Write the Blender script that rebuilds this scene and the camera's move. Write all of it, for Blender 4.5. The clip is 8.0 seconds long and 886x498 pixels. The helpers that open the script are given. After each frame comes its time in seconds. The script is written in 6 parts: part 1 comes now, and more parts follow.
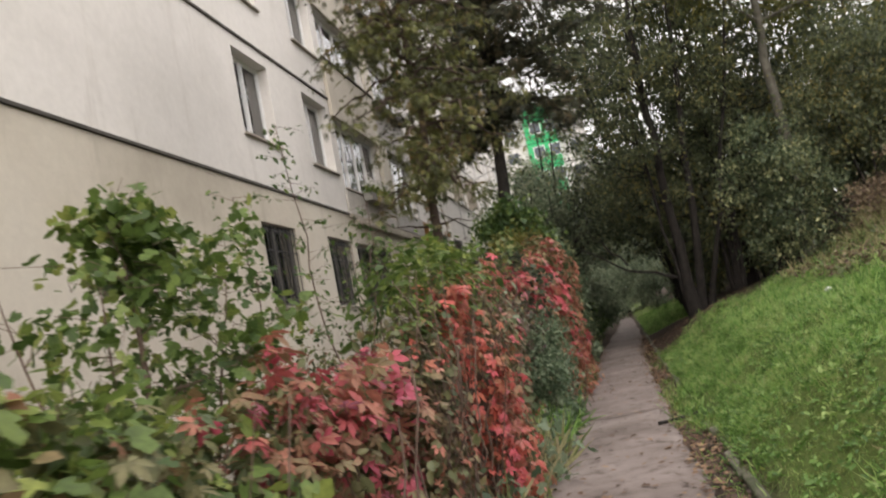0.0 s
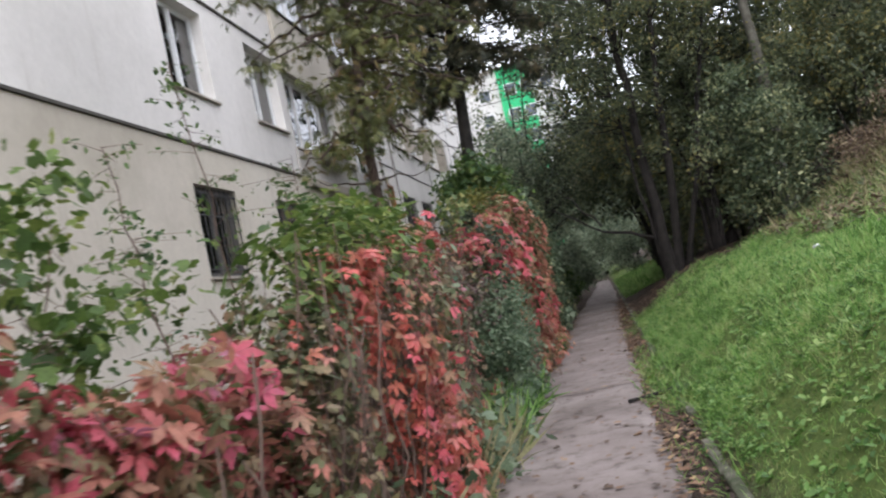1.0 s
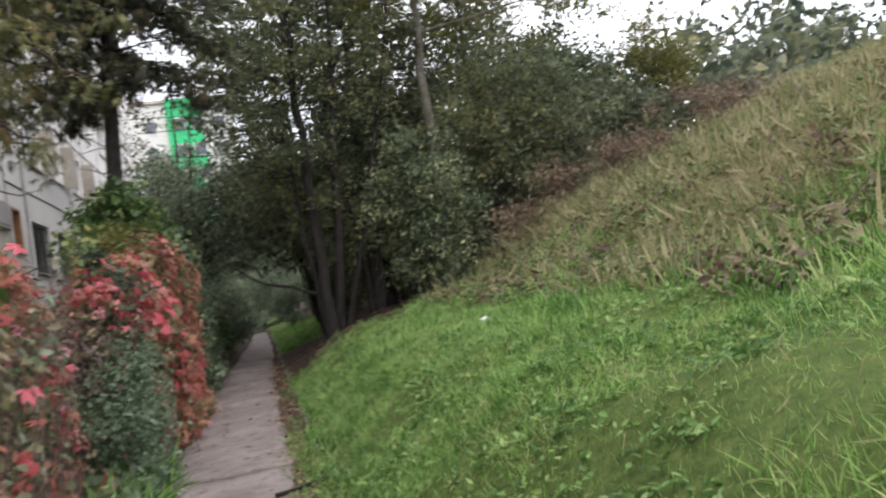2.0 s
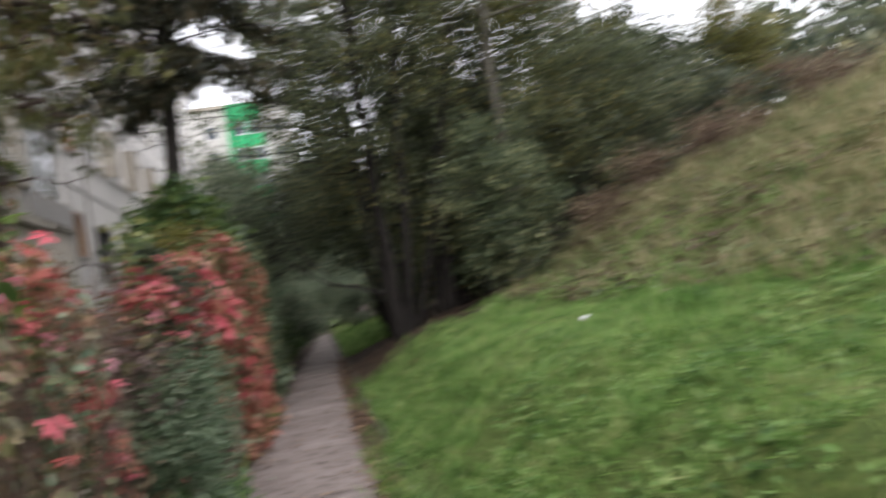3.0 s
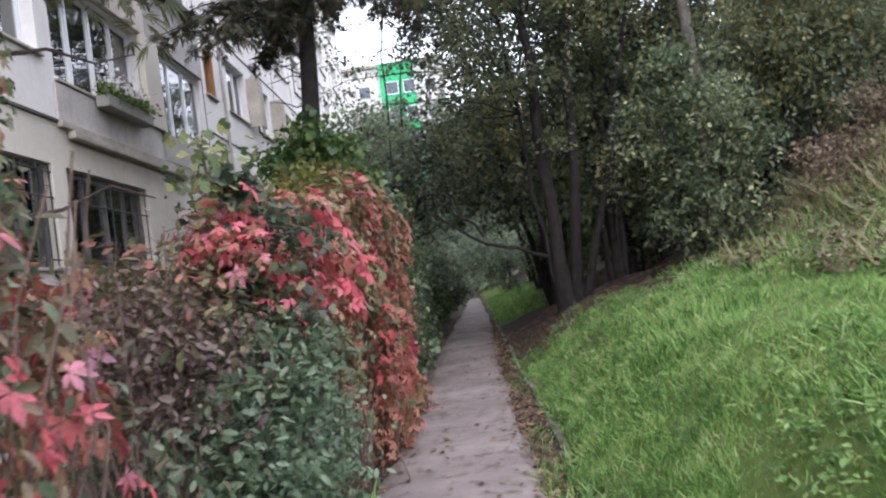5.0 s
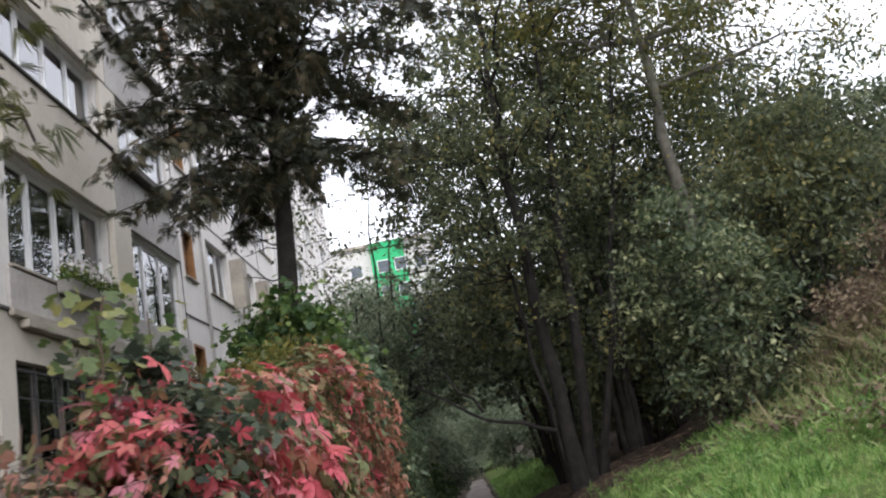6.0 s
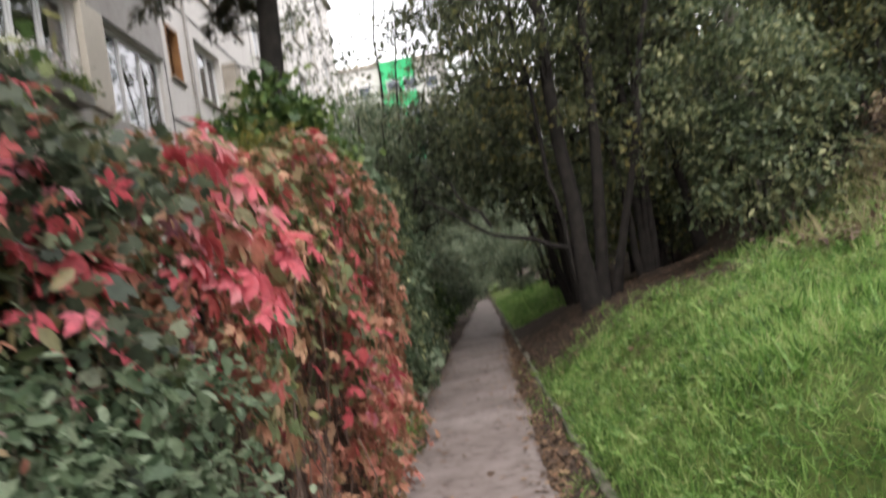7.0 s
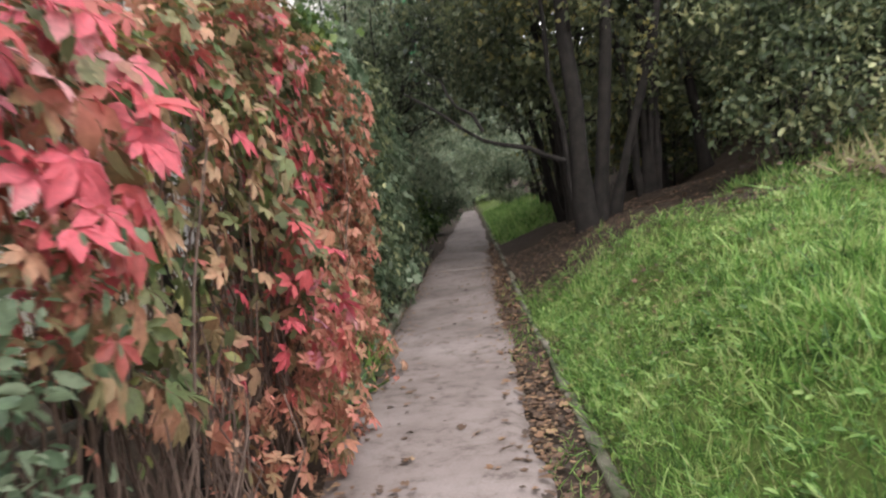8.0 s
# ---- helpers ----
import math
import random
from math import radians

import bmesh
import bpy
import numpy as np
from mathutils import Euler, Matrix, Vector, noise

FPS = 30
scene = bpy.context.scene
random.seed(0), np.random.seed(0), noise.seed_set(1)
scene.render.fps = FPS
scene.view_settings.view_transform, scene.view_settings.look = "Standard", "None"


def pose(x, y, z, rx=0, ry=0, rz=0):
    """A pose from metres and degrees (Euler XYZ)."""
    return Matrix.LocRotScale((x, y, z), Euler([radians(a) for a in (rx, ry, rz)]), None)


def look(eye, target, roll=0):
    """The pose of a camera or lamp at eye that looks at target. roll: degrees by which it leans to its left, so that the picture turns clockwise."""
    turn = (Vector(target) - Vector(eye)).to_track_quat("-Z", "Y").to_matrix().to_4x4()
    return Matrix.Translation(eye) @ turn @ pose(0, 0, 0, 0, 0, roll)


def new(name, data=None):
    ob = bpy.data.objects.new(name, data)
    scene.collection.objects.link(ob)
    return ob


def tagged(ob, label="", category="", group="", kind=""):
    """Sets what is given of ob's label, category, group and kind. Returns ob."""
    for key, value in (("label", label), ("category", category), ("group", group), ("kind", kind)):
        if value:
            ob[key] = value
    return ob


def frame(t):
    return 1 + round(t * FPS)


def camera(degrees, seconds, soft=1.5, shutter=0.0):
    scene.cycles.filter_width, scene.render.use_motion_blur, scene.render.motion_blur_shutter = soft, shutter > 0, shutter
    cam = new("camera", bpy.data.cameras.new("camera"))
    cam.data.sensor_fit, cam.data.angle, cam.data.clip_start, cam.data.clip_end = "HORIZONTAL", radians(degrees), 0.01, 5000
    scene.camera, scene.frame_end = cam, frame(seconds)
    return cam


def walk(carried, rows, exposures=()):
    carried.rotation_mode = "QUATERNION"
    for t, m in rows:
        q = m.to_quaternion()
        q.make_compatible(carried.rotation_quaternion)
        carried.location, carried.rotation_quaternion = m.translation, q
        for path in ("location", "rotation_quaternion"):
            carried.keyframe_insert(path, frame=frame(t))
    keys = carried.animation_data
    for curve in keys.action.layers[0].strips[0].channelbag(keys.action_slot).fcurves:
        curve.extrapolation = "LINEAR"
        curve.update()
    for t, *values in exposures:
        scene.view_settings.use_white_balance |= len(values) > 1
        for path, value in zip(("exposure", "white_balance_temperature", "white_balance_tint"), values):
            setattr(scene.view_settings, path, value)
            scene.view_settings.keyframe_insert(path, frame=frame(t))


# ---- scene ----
cam = camera(58.0, 8.0, soft=2.15, shutter=0.45)
# seconds, place in metres, turn in degrees
ROWS = [
    (0.0, -0.042, -0.016, 1.490, 96.30, 11.25, 12.62),
    (0.5, 0.062, 0.560, 1.473, 94.10, 12.32, 12.20),
    (1.0, 0.114, 1.235, 1.467, 93.54, 12.44, 11.27),
    (1.5, 0.140, 1.821, 1.535, 92.09, 8.86, -3.40),
    (1.7, 0.181, 2.128, 1.582, 92.04, 8.99, -8.47),
    (2.8, 0.062, 3.447, 1.560, 94.10, 7.59, -17.44),
    (3.0, 0.051, 3.657, 1.592, 93.22, 9.78, -8.96),
    (3.5, -0.105, 4.281, 1.597, 91.83, 8.19, 0.42),
    (4.0, -0.132, 4.797, 1.566, 91.22, 9.52, 1.24),
    (4.2, -0.099, 5.050, 1.619, 91.43, 10.67, 1.72),
    (5.3, -0.039, 6.460, 1.640, 93.61, 7.35, 1.74),
    (5.5, -0.026, 6.619, 1.666, 95.82, 8.35, 1.94),
    (6.0, -0.012, 7.237, 1.690, 104.88, 11.08, 1.83),
    (6.5, -0.015, 7.796, 1.605, 103.69, 13.32, 2.58),
    (7.0, -0.010, 8.508, 1.558, 92.62, 9.77, 2.38),
    (7.5, -0.031, 9.123, 1.566, 88.75, 7.01, 0.97),
    (8.0, 0.023, 9.765, 1.564, 85.88, 6.29, 1.49),
]
walk(cam, [(t, pose(x, y, z, rx, ry, rz)) for t, x, y, z, rx, ry, rz in ROWS],
     [(0.0, -0.2, 7010, 14), (0.5, -0.05, 6510, 14), (1.0, 0.0, 6110, 14), (1.5, 0.05, 6210, 14), (2.9, -0.15, 6410, 14), (3.5, 0.12, 6460, 14), (4.0, 0.34, 5980, 14), (5.5, 0.25, 5860, 19), (6.0, -0.05, 6210, 14), (6.5, 0.05, 6310, 14), (7.0, 0.24, 6660, 14), (8.0, 0.55, 6510, 14)])

# ---------------------------------------------------------------- light
world = bpy.data.worlds.new("overcast_sky")
scene.world = world
world.use_nodes = True
wn, wl = world.node_tree.nodes, world.node_tree.links
wn.clear()
sky = wn.new("ShaderNodeTexSky")
sky.sky_type, sky.sun_disc = "NISHITA", False
sky.sun_elevation, sky.sun_rotation = radians(48), radians(200)
sky.air_density, sky.dust_density = 1.0, 4.0
haze = wn.new("ShaderNodeMix")
haze.data_type = "RGBA"
haze.inputs[0].default_value = 0.86
haze.inputs[7].default_value = (9.6, 9.7, 10.0, 1)
back = wn.new("ShaderNodeBackground")
back.inputs[1].default_value = 0.30
wout = wn.new("ShaderNodeOutputWorld")
wl.new(sky.outputs[0], haze.inputs[6])
wl.new(haze.outputs[2], back.inputs[0])
wl.new(back.outputs[0], wout.inputs[0])

sun = new("sun", bpy.data.lights.new("sun", "SUN"))
sun.data.energy, sun.data.angle, sun.data.color = 1.5, radians(25), (1.0, 0.97, 0.92)
sun.matrix_world = look((6, -12, 20), (0, 8, 0))


# ---------------------------------------------------------------- materials
def material(name, rough=0.8, spec=0.3):
    m = bpy.data.materials.new(name)
    m.use_nodes = True
    n, l = m.node_tree.nodes, m.node_tree.links
    b = n["Principled BSDF"]
    b.inputs["Roughness"].default_value = rough
    b.inputs["Specular IOR Level"].default_value = spec
    return m, n, l, b


def ramp(n, stops):
    r = n.new("ShaderNodeValToRGB")
    e = r.color_ramp.elements
    while len(e) < len(stops):
        e.new(0.5)
    for k, (p, c) in zip(e, stops):
        k.position, k.color = p, (*c, 1)
    return r


def noise_tex(n, l, scale, detail=6, rough=0.6, coords=None):
    t = n.new("ShaderNodeTexNoise")
    t.inputs["Scale"].default_value = scale
    t.inputs["Detail"].default_value = detail
    t.inputs["Roughness"].default_value = rough
    if coords is not None:
        l.new(coords, t.inputs["Vector"])
    return t


def mix_rgb(n, l, fac, a, b, blend="MIX"):
    m = n.new("ShaderNodeMix")
    m.data_type, m.blend_type = "RGBA", blend
    for sock, v in ((m.inputs[0], fac), (m.inputs[6], a), (m.inputs[7], b)):
        if isinstance(v, (int, float)):
            sock.default_value = v
        elif isinstance(v, tuple):
            sock.default_value = (*v, 1)
        else:
            l.new(v, sock)
    return m.outputs[2]


def bump(n, l, b, height, strength, distance):
    k = n.new("ShaderNodeBump")
    k.inputs["Strength"].default_value, k.inputs["Distance"].default_value = strength, distance
    l.new(height, k.inputs["Height"])
    l.new(k.outputs[0], b.inputs["Normal"])


def place_of(n):
    return n.new("ShaderNodeNewGeometry").outputs["Position"]


def maths(n, l, op, a, b=0.0, clamp=False):
    k = n.new("ShaderNodeMath")
    k.operation, k.use_clamp = op, clamp
    for sock, v in zip(k.inputs, (a, b)):
        if isinstance(v, (int, float)):
            sock.default_value = v
        else:
            l.new(v, sock)
    return k.outputs[0]


def stained(name, stops, scale, grain, rough=0.85, relief=0.3, depth=0.01, streak=None, speck=0.2):
    """A rough mineral or wooden surface: stains from large noise, grain from fine noise, and relief."""
    m, n, l, b = material(name, rough)
    p = place_of(n)
    big = noise_tex(n, l, scale, 5, 0.6, p)
    fine = noise_tex(n, l, grain, 8, 0.7, p)
    c = ramp(n, stops)
    l.new(big.outputs[0], c.inputs[0])
    g = ramp(n, [(0.3, (1 - speck, 1 - speck, 1 - speck)), (0.7, (1.04, 1.04, 1.04))])
    l.new(fine.outputs[0], g.inputs[0])
    col = mix_rgb(n, l, 1.0, c.outputs[0], g.outputs[0], "MULTIPLY")
    if streak:
        mp = n.new("ShaderNodeMapping")
        mp.inputs["Scale"].default_value = (2.2, 2.2, 0.25)
        l.new(p, mp.inputs[0])
        s = noise_tex(n, l, 1.4, 6, 0.65, mp.outputs[0])
        f = ramp(n, [(0.56, (0, 0, 0)), (0.8, (1, 1, 1))])
        l.new(s.outputs[0], f.inputs[0])
        k = maths(n, l, "MULTIPLY", f.outputs[0], 0.5)
        col = mix_rgb(n, l, k, col, streak)
    l.new(col, b.inputs["Base Color"])
    bump(n, l, b, fine.outputs[0], relief, depth)
    return m


def leafy(name, stops, through_light=0.35, rough=0.5, single=False, patch=0.9, drift=0.35):
    """Leaves: a colour for each leaf, drifting over the plant, and some light let through."""
    m, n, l, b = material(name, rough, 0.35)
    if single:
        r = n.new("ShaderNodeObjectInfo").outputs["Random"]
    else:
        r = n.new("ShaderNodeNewGeometry").outputs["Random Per Island"]
    p = place_of(n)
    nz = noise_tex(n, l, patch, 3, 0.5, p)
    d = maths(n, l, "MULTIPLY", maths(n, l, "SUBTRACT", nz.outputs[0], 0.5), drift * 4)
    f = maths(n, l, "ADD", r, d, True)
    c = ramp(n, stops)
    l.new(f, c.inputs[0])
    vein = noise_tex(n, l, 45, 3, 0.6, p)
    v = ramp(n, [(0.3, (0.7, 0.7, 0.7)), (0.7, (1.15, 1.15, 1.15))])
    l.new(vein.outputs[0], v.inputs[0])
    col = mix_rgb(n, l, 1.0, c.outputs[0], v.outputs[0], "MULTIPLY")
    l.new(col, b.inputs["Base Color"])
    tr = n.new("ShaderNodeBsdfTranslucent")
    l.new(col, tr.inputs[0])
    mx = n.new("ShaderNodeMixShader")
    mx.inputs[0].default_value = through_light
    l.new(b.outputs[0], mx.inputs[1])
    l.new(tr.outputs[0], mx.inputs[2])
    l.new(mx.outputs[0], n["Material Output"].inputs[0])
    return m


PLASTER = stained("cream_plaster", [(0.3, (0.40, 0.36, 0.295)), (0.5, (0.51, 0.465, 0.39)), (0.7, (0.555, 0.515, 0.44))], 0.35, 9, 0.9, 0.12, 0.006, (0.30, 0.265, 0.22), 0.07)
PLASTER_UP = stained("pale_grey_plaster", [(0.3, (0.54, 0.515, 0.48)), (0.5, (0.64, 0.61, 0.575)), (0.7, (0.69, 0.66, 0.625))], 0.3, 9, 0.9, 0.12, 0.006, (0.36, 0.32, 0.28), 0.07)
PANEL = stained("grey_render", [(0.3, (0.30, 0.28, 0.26)), (0.6, (0.42, 0.40, 0.375))], 0.6, 12, 0.9, 0.3, 0.008, (0.22, 0.20, 0.18))
PANEL_PALE = stained("streaked_pale_render", [(0.3, (0.42, 0.39, 0.355)), (0.6, (0.56, 0.53, 0.49))], 0.9, 12, 0.9, 0.3, 0.008, (0.20, 0.18, 0.155))
CONCRETE = stained("stained_concrete", [(0.3, (0.27, 0.24, 0.20)), (0.6, (0.42, 0.38, 0.32)), (0.8, (0.48, 0.45, 0.36))], 1.4, 18, 0.92, 0.5, 0.01, (0.16, 0.14, 0.11))
JOINT = stained("dark_joint", [(0.3, (0.05, 0.045, 0.04)), (0.7, (0.10, 0.09, 0.08))], 3, 30)
PVC = stained("white_window_plastic", [(0.3, (0.68, 0.68, 0.68)), (0.7, (0.78, 0.78, 0.77))], 2, 40, 0.4, 0.05, 0.001)
BROWNWOOD = stained("varnished_wood", [(0.3, (0.20, 0.09, 0.035)), (0.7, (0.32, 0.16, 0.06))], 5, 40, 0.5, 0.2, 0.002)
IRON = stained("black_iron", [(0.3, (0.025, 0.025, 0.028)), (0.7, (0.05, 0.05, 0.05))], 8, 60, 0.55, 0.2, 0.001)
OLDFRAME = stained("weathered_dark_frame", [(0.3, (0.07, 0.065, 0.06)), (0.7, (0.15, 0.14, 0.13))], 5, 40, 0.7, 0.2, 0.002)
CURTAIN = stained("curtain_cloth", [(0.3, (0.55, 0.54, 0.52)), (0.7, (0.72, 0.71, 0.70))], 3, 60, 0.9, 0.1, 0.002)
# room walls coloured dark in place of the dimness behind the glass
DIM_INSIDE = stained("darkened_room_wall", [(0.3, (0.10, 0.09, 0.08)), (0.7, (0.16, 0.15, 0.13))], 1, 20)
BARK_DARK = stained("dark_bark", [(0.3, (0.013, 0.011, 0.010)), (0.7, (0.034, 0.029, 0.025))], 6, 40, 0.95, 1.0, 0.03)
BARK_RED = stained("brown_pine_bark", [(0.3, (0.05, 0.036, 0.03)), (0.7, (0.12, 0.085, 0.068))], 6, 40, 0.95, 1.0, 0.03)
BARK_PALE = stained("pale_grey_bark", [(0.3, (0.08, 0.075, 0.06)), (0.7, (0.17, 0.16, 0.13))], 5, 40, 0.9, 0.8, 0.02)
TWIG = stained("dry_twig", [(0.3, (0.09, 0.06, 0.05)), (0.7, (0.19, 0.13, 0.10))], 9, 50)
GREEN_RENDER = stained("green_render", [(0.3, (0.03, 0.36, 0.14)), (0.7, (0.05, 0.45, 0.18))], 0.3, 4)
FAR_WALL = stained("far_cream_wall", [(0.3, (0.52, 0.51, 0.48)), (0.7, (0.62, 0.61, 0.57))], 0.2, 3)
TERRACOTTA = stained("grey_planter_plastic", [(0.3, (0.25, 0.24, 0.22)), (0.7, (0.36, 0.34, 0.31))], 6, 40, 0.6)

GLASS, gn, gl, gb = material("window_glass", 0.02, 0.5)
tp = gn.new("ShaderNodeBsdfTransparent")
tp.inputs[0].default_value = (0.85, 0.88, 0.88, 1)
gs = gn.new("ShaderNodeBsdfGlossy")
gs.inputs["Roughness"].default_value = 0.01
fr = gn.new("ShaderNodeFresnel")
fr.inputs[0].default_value = 3.0
gm = gn.new("ShaderNodeMixShader")
gl.new(fr.outputs[0], gm.inputs[0])
gl.new(tp.outputs[0], gm.inputs[1])
gl.new(gs.outputs[0], gm.inputs[2])
gl.new(gm.outputs[0], gn["Material Output"].inputs[0])

DARK_GLASS = stained("dim_window_glass", [(0.3, (0.05, 0.06, 0.07)), (0.7, (0.12, 0.14, 0.16))], 0.5, 2, 0.1, 0.0, 0.001)
RED = [(0.0, (0.18, 0.14, 0.06)), (0.14, (0.33, 0.13, 0.085)), (0.36, (0.49, 0.105, 0.105)), (0.7, (0.56, 0.095, 0.125)), (0.9, (0.57, 0.21, 0.25)), (1.0, (0.34, 0.16, 0.21))]
MIXED = [(0.0, (0.07, 0.12, 0.045)), (0.45, (0.15, 0.18, 0.07)), (0.7, (0.25, 0.19, 0.09)), (0.9, (0.33, 0.19, 0.11)), (1.0, (0.46, 0.14, 0.10))]
RUST = [(0.0, (0.20, 0.16, 0.075)), (0.35, (0.37, 0.18, 0.11)), (0.7, (0.50, 0.17, 0.135)), (1.0, (0.47, 0.27, 0.17))]
GREEN_A = [(0.0, (0.03, 0.07, 0.022)), (0.5, (0.08, 0.14, 0.04)), (1.0, (0.17, 0.23, 0.06))]
GREEN_B = [(0.0, (0.04, 0.06, 0.035)), (0.5, (0.10, 0.13, 0.07)), (0.85, (0.19, 0.215, 0.12)), (1.0, (0.31, 0.31, 0.17))]
LEAF_RED = leafy("red_creeper_leaf", RED, 0.3, 0.5, False, 1.6, 0.3)
LEAF_RED_ONE = leafy("crimson_creeper_leaf", [(0.0, (0.27, 0.10, 0.065)), (0.25, (0.42, 0.085, 0.08)), (0.6, (0.50, 0.08, 0.10)), (0.88, (0.53, 0.12, 0.145)), (1.0, (0.50, 0.25, 0.24))], 0.3, 0.5, True, 1.6, 0.3)
SCARLET = [(0.0, (0.20, 0.14, 0.07)), (0.2, (0.36, 0.15, 0.09)), (0.5, (0.50, 0.125, 0.085)), (0.85, (0.54, 0.12, 0.11)), (1.0, (0.50, 0.22, 0.17))]
TURN = [(0.0, (0.10, 0.14, 0.05)), (0.3, (0.19, 0.19, 0.085)), (0.6, (0.33, 0.21, 0.12)), (0.85, (0.47, 0.22, 0.14)), (1.0, (0.48, 0.31, 0.18))]
LEAF_SCARLET = leafy("scarlet_creeper_leaf", SCARLET, 0.3, 0.5, False, 1.6, 0.3)
LEAF_TURN_ONE = leafy("olive_and_orange_creeper_leaf", TURN, 0.3, 0.55, True, 1.6, 0.3)
LEAF_CRIMSON = leafy("deep_crimson_creeper_leaf", [(0.0, (0.16, 0.10, 0.05)), (0.2, (0.29, 0.09, 0.07)), (0.5, (0.39, 0.075, 0.085)), (0.8, (0.44, 0.075, 0.12)), (1.0, (0.36, 0.14, 0.19))], 0.3, 0.5, False, 1.6, 0.4)
LEAF_BRICK = leafy("brick_red_creeper_leaf", [(0.0, (0.16, 0.13, 0.06)), (0.4, (0.27, 0.14, 0.085)), (0.75, (0.38, 0.14, 0.10)), (1.0, (0.38, 0.22, 0.14))], 0.3, 0.55)
LEAF_RUST = leafy("rusty_creeper_leaf", RUST, 0.3, 0.55)
LEAF_MIXED = leafy("turning_creeper_leaf", MIXED, 0.3, 0.5, False, 1.1, 0.6)
LEAF_BROWN = leafy("olive_brown_leaf", [(0.0, (0.065, 0.09, 0.038)), (0.5, (0.15, 0.15, 0.068)), (0.85, (0.24, 0.18, 0.095)), (1.0, (0.36, 0.16, 0.12))], 0.3, 0.55, False, 1.3, 0.4)
LEAF_DULL = leafy("dull_brown_leaf", [(0.0, (0.06, 0.07, 0.035)), (0.5, (0.13, 0.115, 0.065)), (0.85, (0.21, 0.155, 0.10)), (1.0, (0.28, 0.22, 0.14))], 0.3, 0.6, False, 1.3, 0.4)
VINE = leafy("yellowing_vine_leaf", [(0.0, (0.07, 0.12, 0.04)), (0.5, (0.16, 0.20, 0.07)), (1.0, (0.36, 0.33, 0.12))], 0.4)
LEAF_GREEN = leafy("fresh_green_leaf", [(0.0, (0.05, 0.09, 0.022)), (0.6, (0.125, 0.19, 0.045)), (1.0, (0.25, 0.29, 0.075))], 0.4)
LEAF_LILAC = leafy("shrub_leaf", GREEN_A, 0.35)
LEAF_GREY = leafy("grey_green_leaf", [(0.0, (0.063, 0.103, 0.057)), (0.5, (0.144, 0.201, 0.115)), (1.0, (0.270, 0.328, 0.218))], 0.42)
# far foliage: the haze of distance is mixed into this leaf colour
LEAF_HAZY = leafy("haze_paled_leaf", [(0.0, (0.115, 0.161, 0.103)), (0.5, (0.218, 0.270, 0.172)), (1.0, (0.345, 0.380, 0.253))], 0.5, 0.5, False, 0.4, 0.3)
LEAF_WOOD = leafy("woodland_leaf", [(0.0, (0.043, 0.057, 0.033)), (0.5, (0.100, 0.125, 0.062)), (0.9, (0.194, 0.210, 0.100)), (1.0, (0.300, 0.263, 0.094))], 0.5, 0.45, False, 0.4, 0.3)
LEAF_DIM = leafy("dim_grey_green_leaf", [(0.0, (0.038, 0.054, 0.035)), (0.5, (0.095, 0.119, 0.074)), (0.9, (0.189, 0.209, 0.128)), (1.0, (0.270, 0.257, 0.121))], 0.45, 0.45, False, 0.5, 0.35)
LEAF_BUSH = leafy("pale_bush_leaf", GREEN_B, 0.48, 0.45, False, 0.5, 0.3)
LEAF_PALE = leafy("silvery_bush_leaf", [(0.0, (0.044, 0.068, 0.035)), (0.5, (0.115, 0.152, 0.079)), (0.85, (0.225, 0.259, 0.137)), (1.0, (0.396, 0.407, 0.209))], 0.46, 0.4, False, 1.2, 0.4)
LEAF_OLIVE = leafy("yellowing_leaf", [(0.0, (0.05, 0.07, 0.02)), (0.5, (0.12, 0.13, 0.03)), (1.0, (0.24, 0.20, 0.05))], 0.4, 0.5, False, 0.4, 0.3)
NEEDLE = leafy("conifer_spray", [(0.0, (0.06, 0.07, 0.03)), (0.5, (0.12, 0.13, 0.045)), (0.85, (0.17, 0.175, 0.055)), (1.0, (0.20, 0.15, 0.06))], 0.25, 0.6, False, 0.8, 0.4)
NEEDLE_DARK = leafy("dark_conifer_spray", [(0.0, (0.022, 0.028, 0.018)), (0.6, (0.055, 0.058, 0.032)), (1.0, (0.12, 0.095, 0.05))], 0.2, 0.6, False, 0.8, 0.3)
LEAF_WEED = leafy("dull_weed_leaf", [(0.0, (0.05, 0.075, 0.025)), (0.5, (0.11, 0.14, 0.05)), (1.0, (0.20, 0.20, 0.09))], 0.3, 0.6, False, 1.2, 0.4)
PURPLE = leafy("purplish_leaf", [(0.0, (0.05, 0.03, 0.033)), (0.5, (0.11, 0.065, 0.06)), (1.0, (0.19, 0.15, 0.12))], 0.2, 0.6)
DRY = leafy("dry_bramble_leaf", [(0.0, (0.08, 0.05, 0.036)), (0.5, (0.15, 0.105, 0.07)), (1.0, (0.23, 0.185, 0.11))], 0.25, 0.7)
GRASS = leafy("grass_blade", [(0.0, (0.04, 0.10, 0.022)), (0.3, (0.125, 0.26, 0.055)), (0.65, (0.25, 0.425, 0.11)), (0.92, (0.38, 0.52, 0.18)), (1.0, (0.40, 0.45, 0.19))], 0.4, 0.45, False, 2.6, 0.55)
CLOVER = leafy("clover_leaf", [(0.0, (0.06, 0.13, 0.03)), (0.6, (0.16, 0.29, 0.07)), (1.0, (0.30, 0.40, 0.13))], 0.4, 0.5, False, 1.5, 0.4)
STRAW = leafy("dry_grass_blade", [(0.0, (0.13, 0.17, 0.06)), (0.4, (0.24, 0.24, 0.11)), (1.0, (0.40, 0.34, 0.20))], 0.35, 0.7, False, 0.5, 0.35)
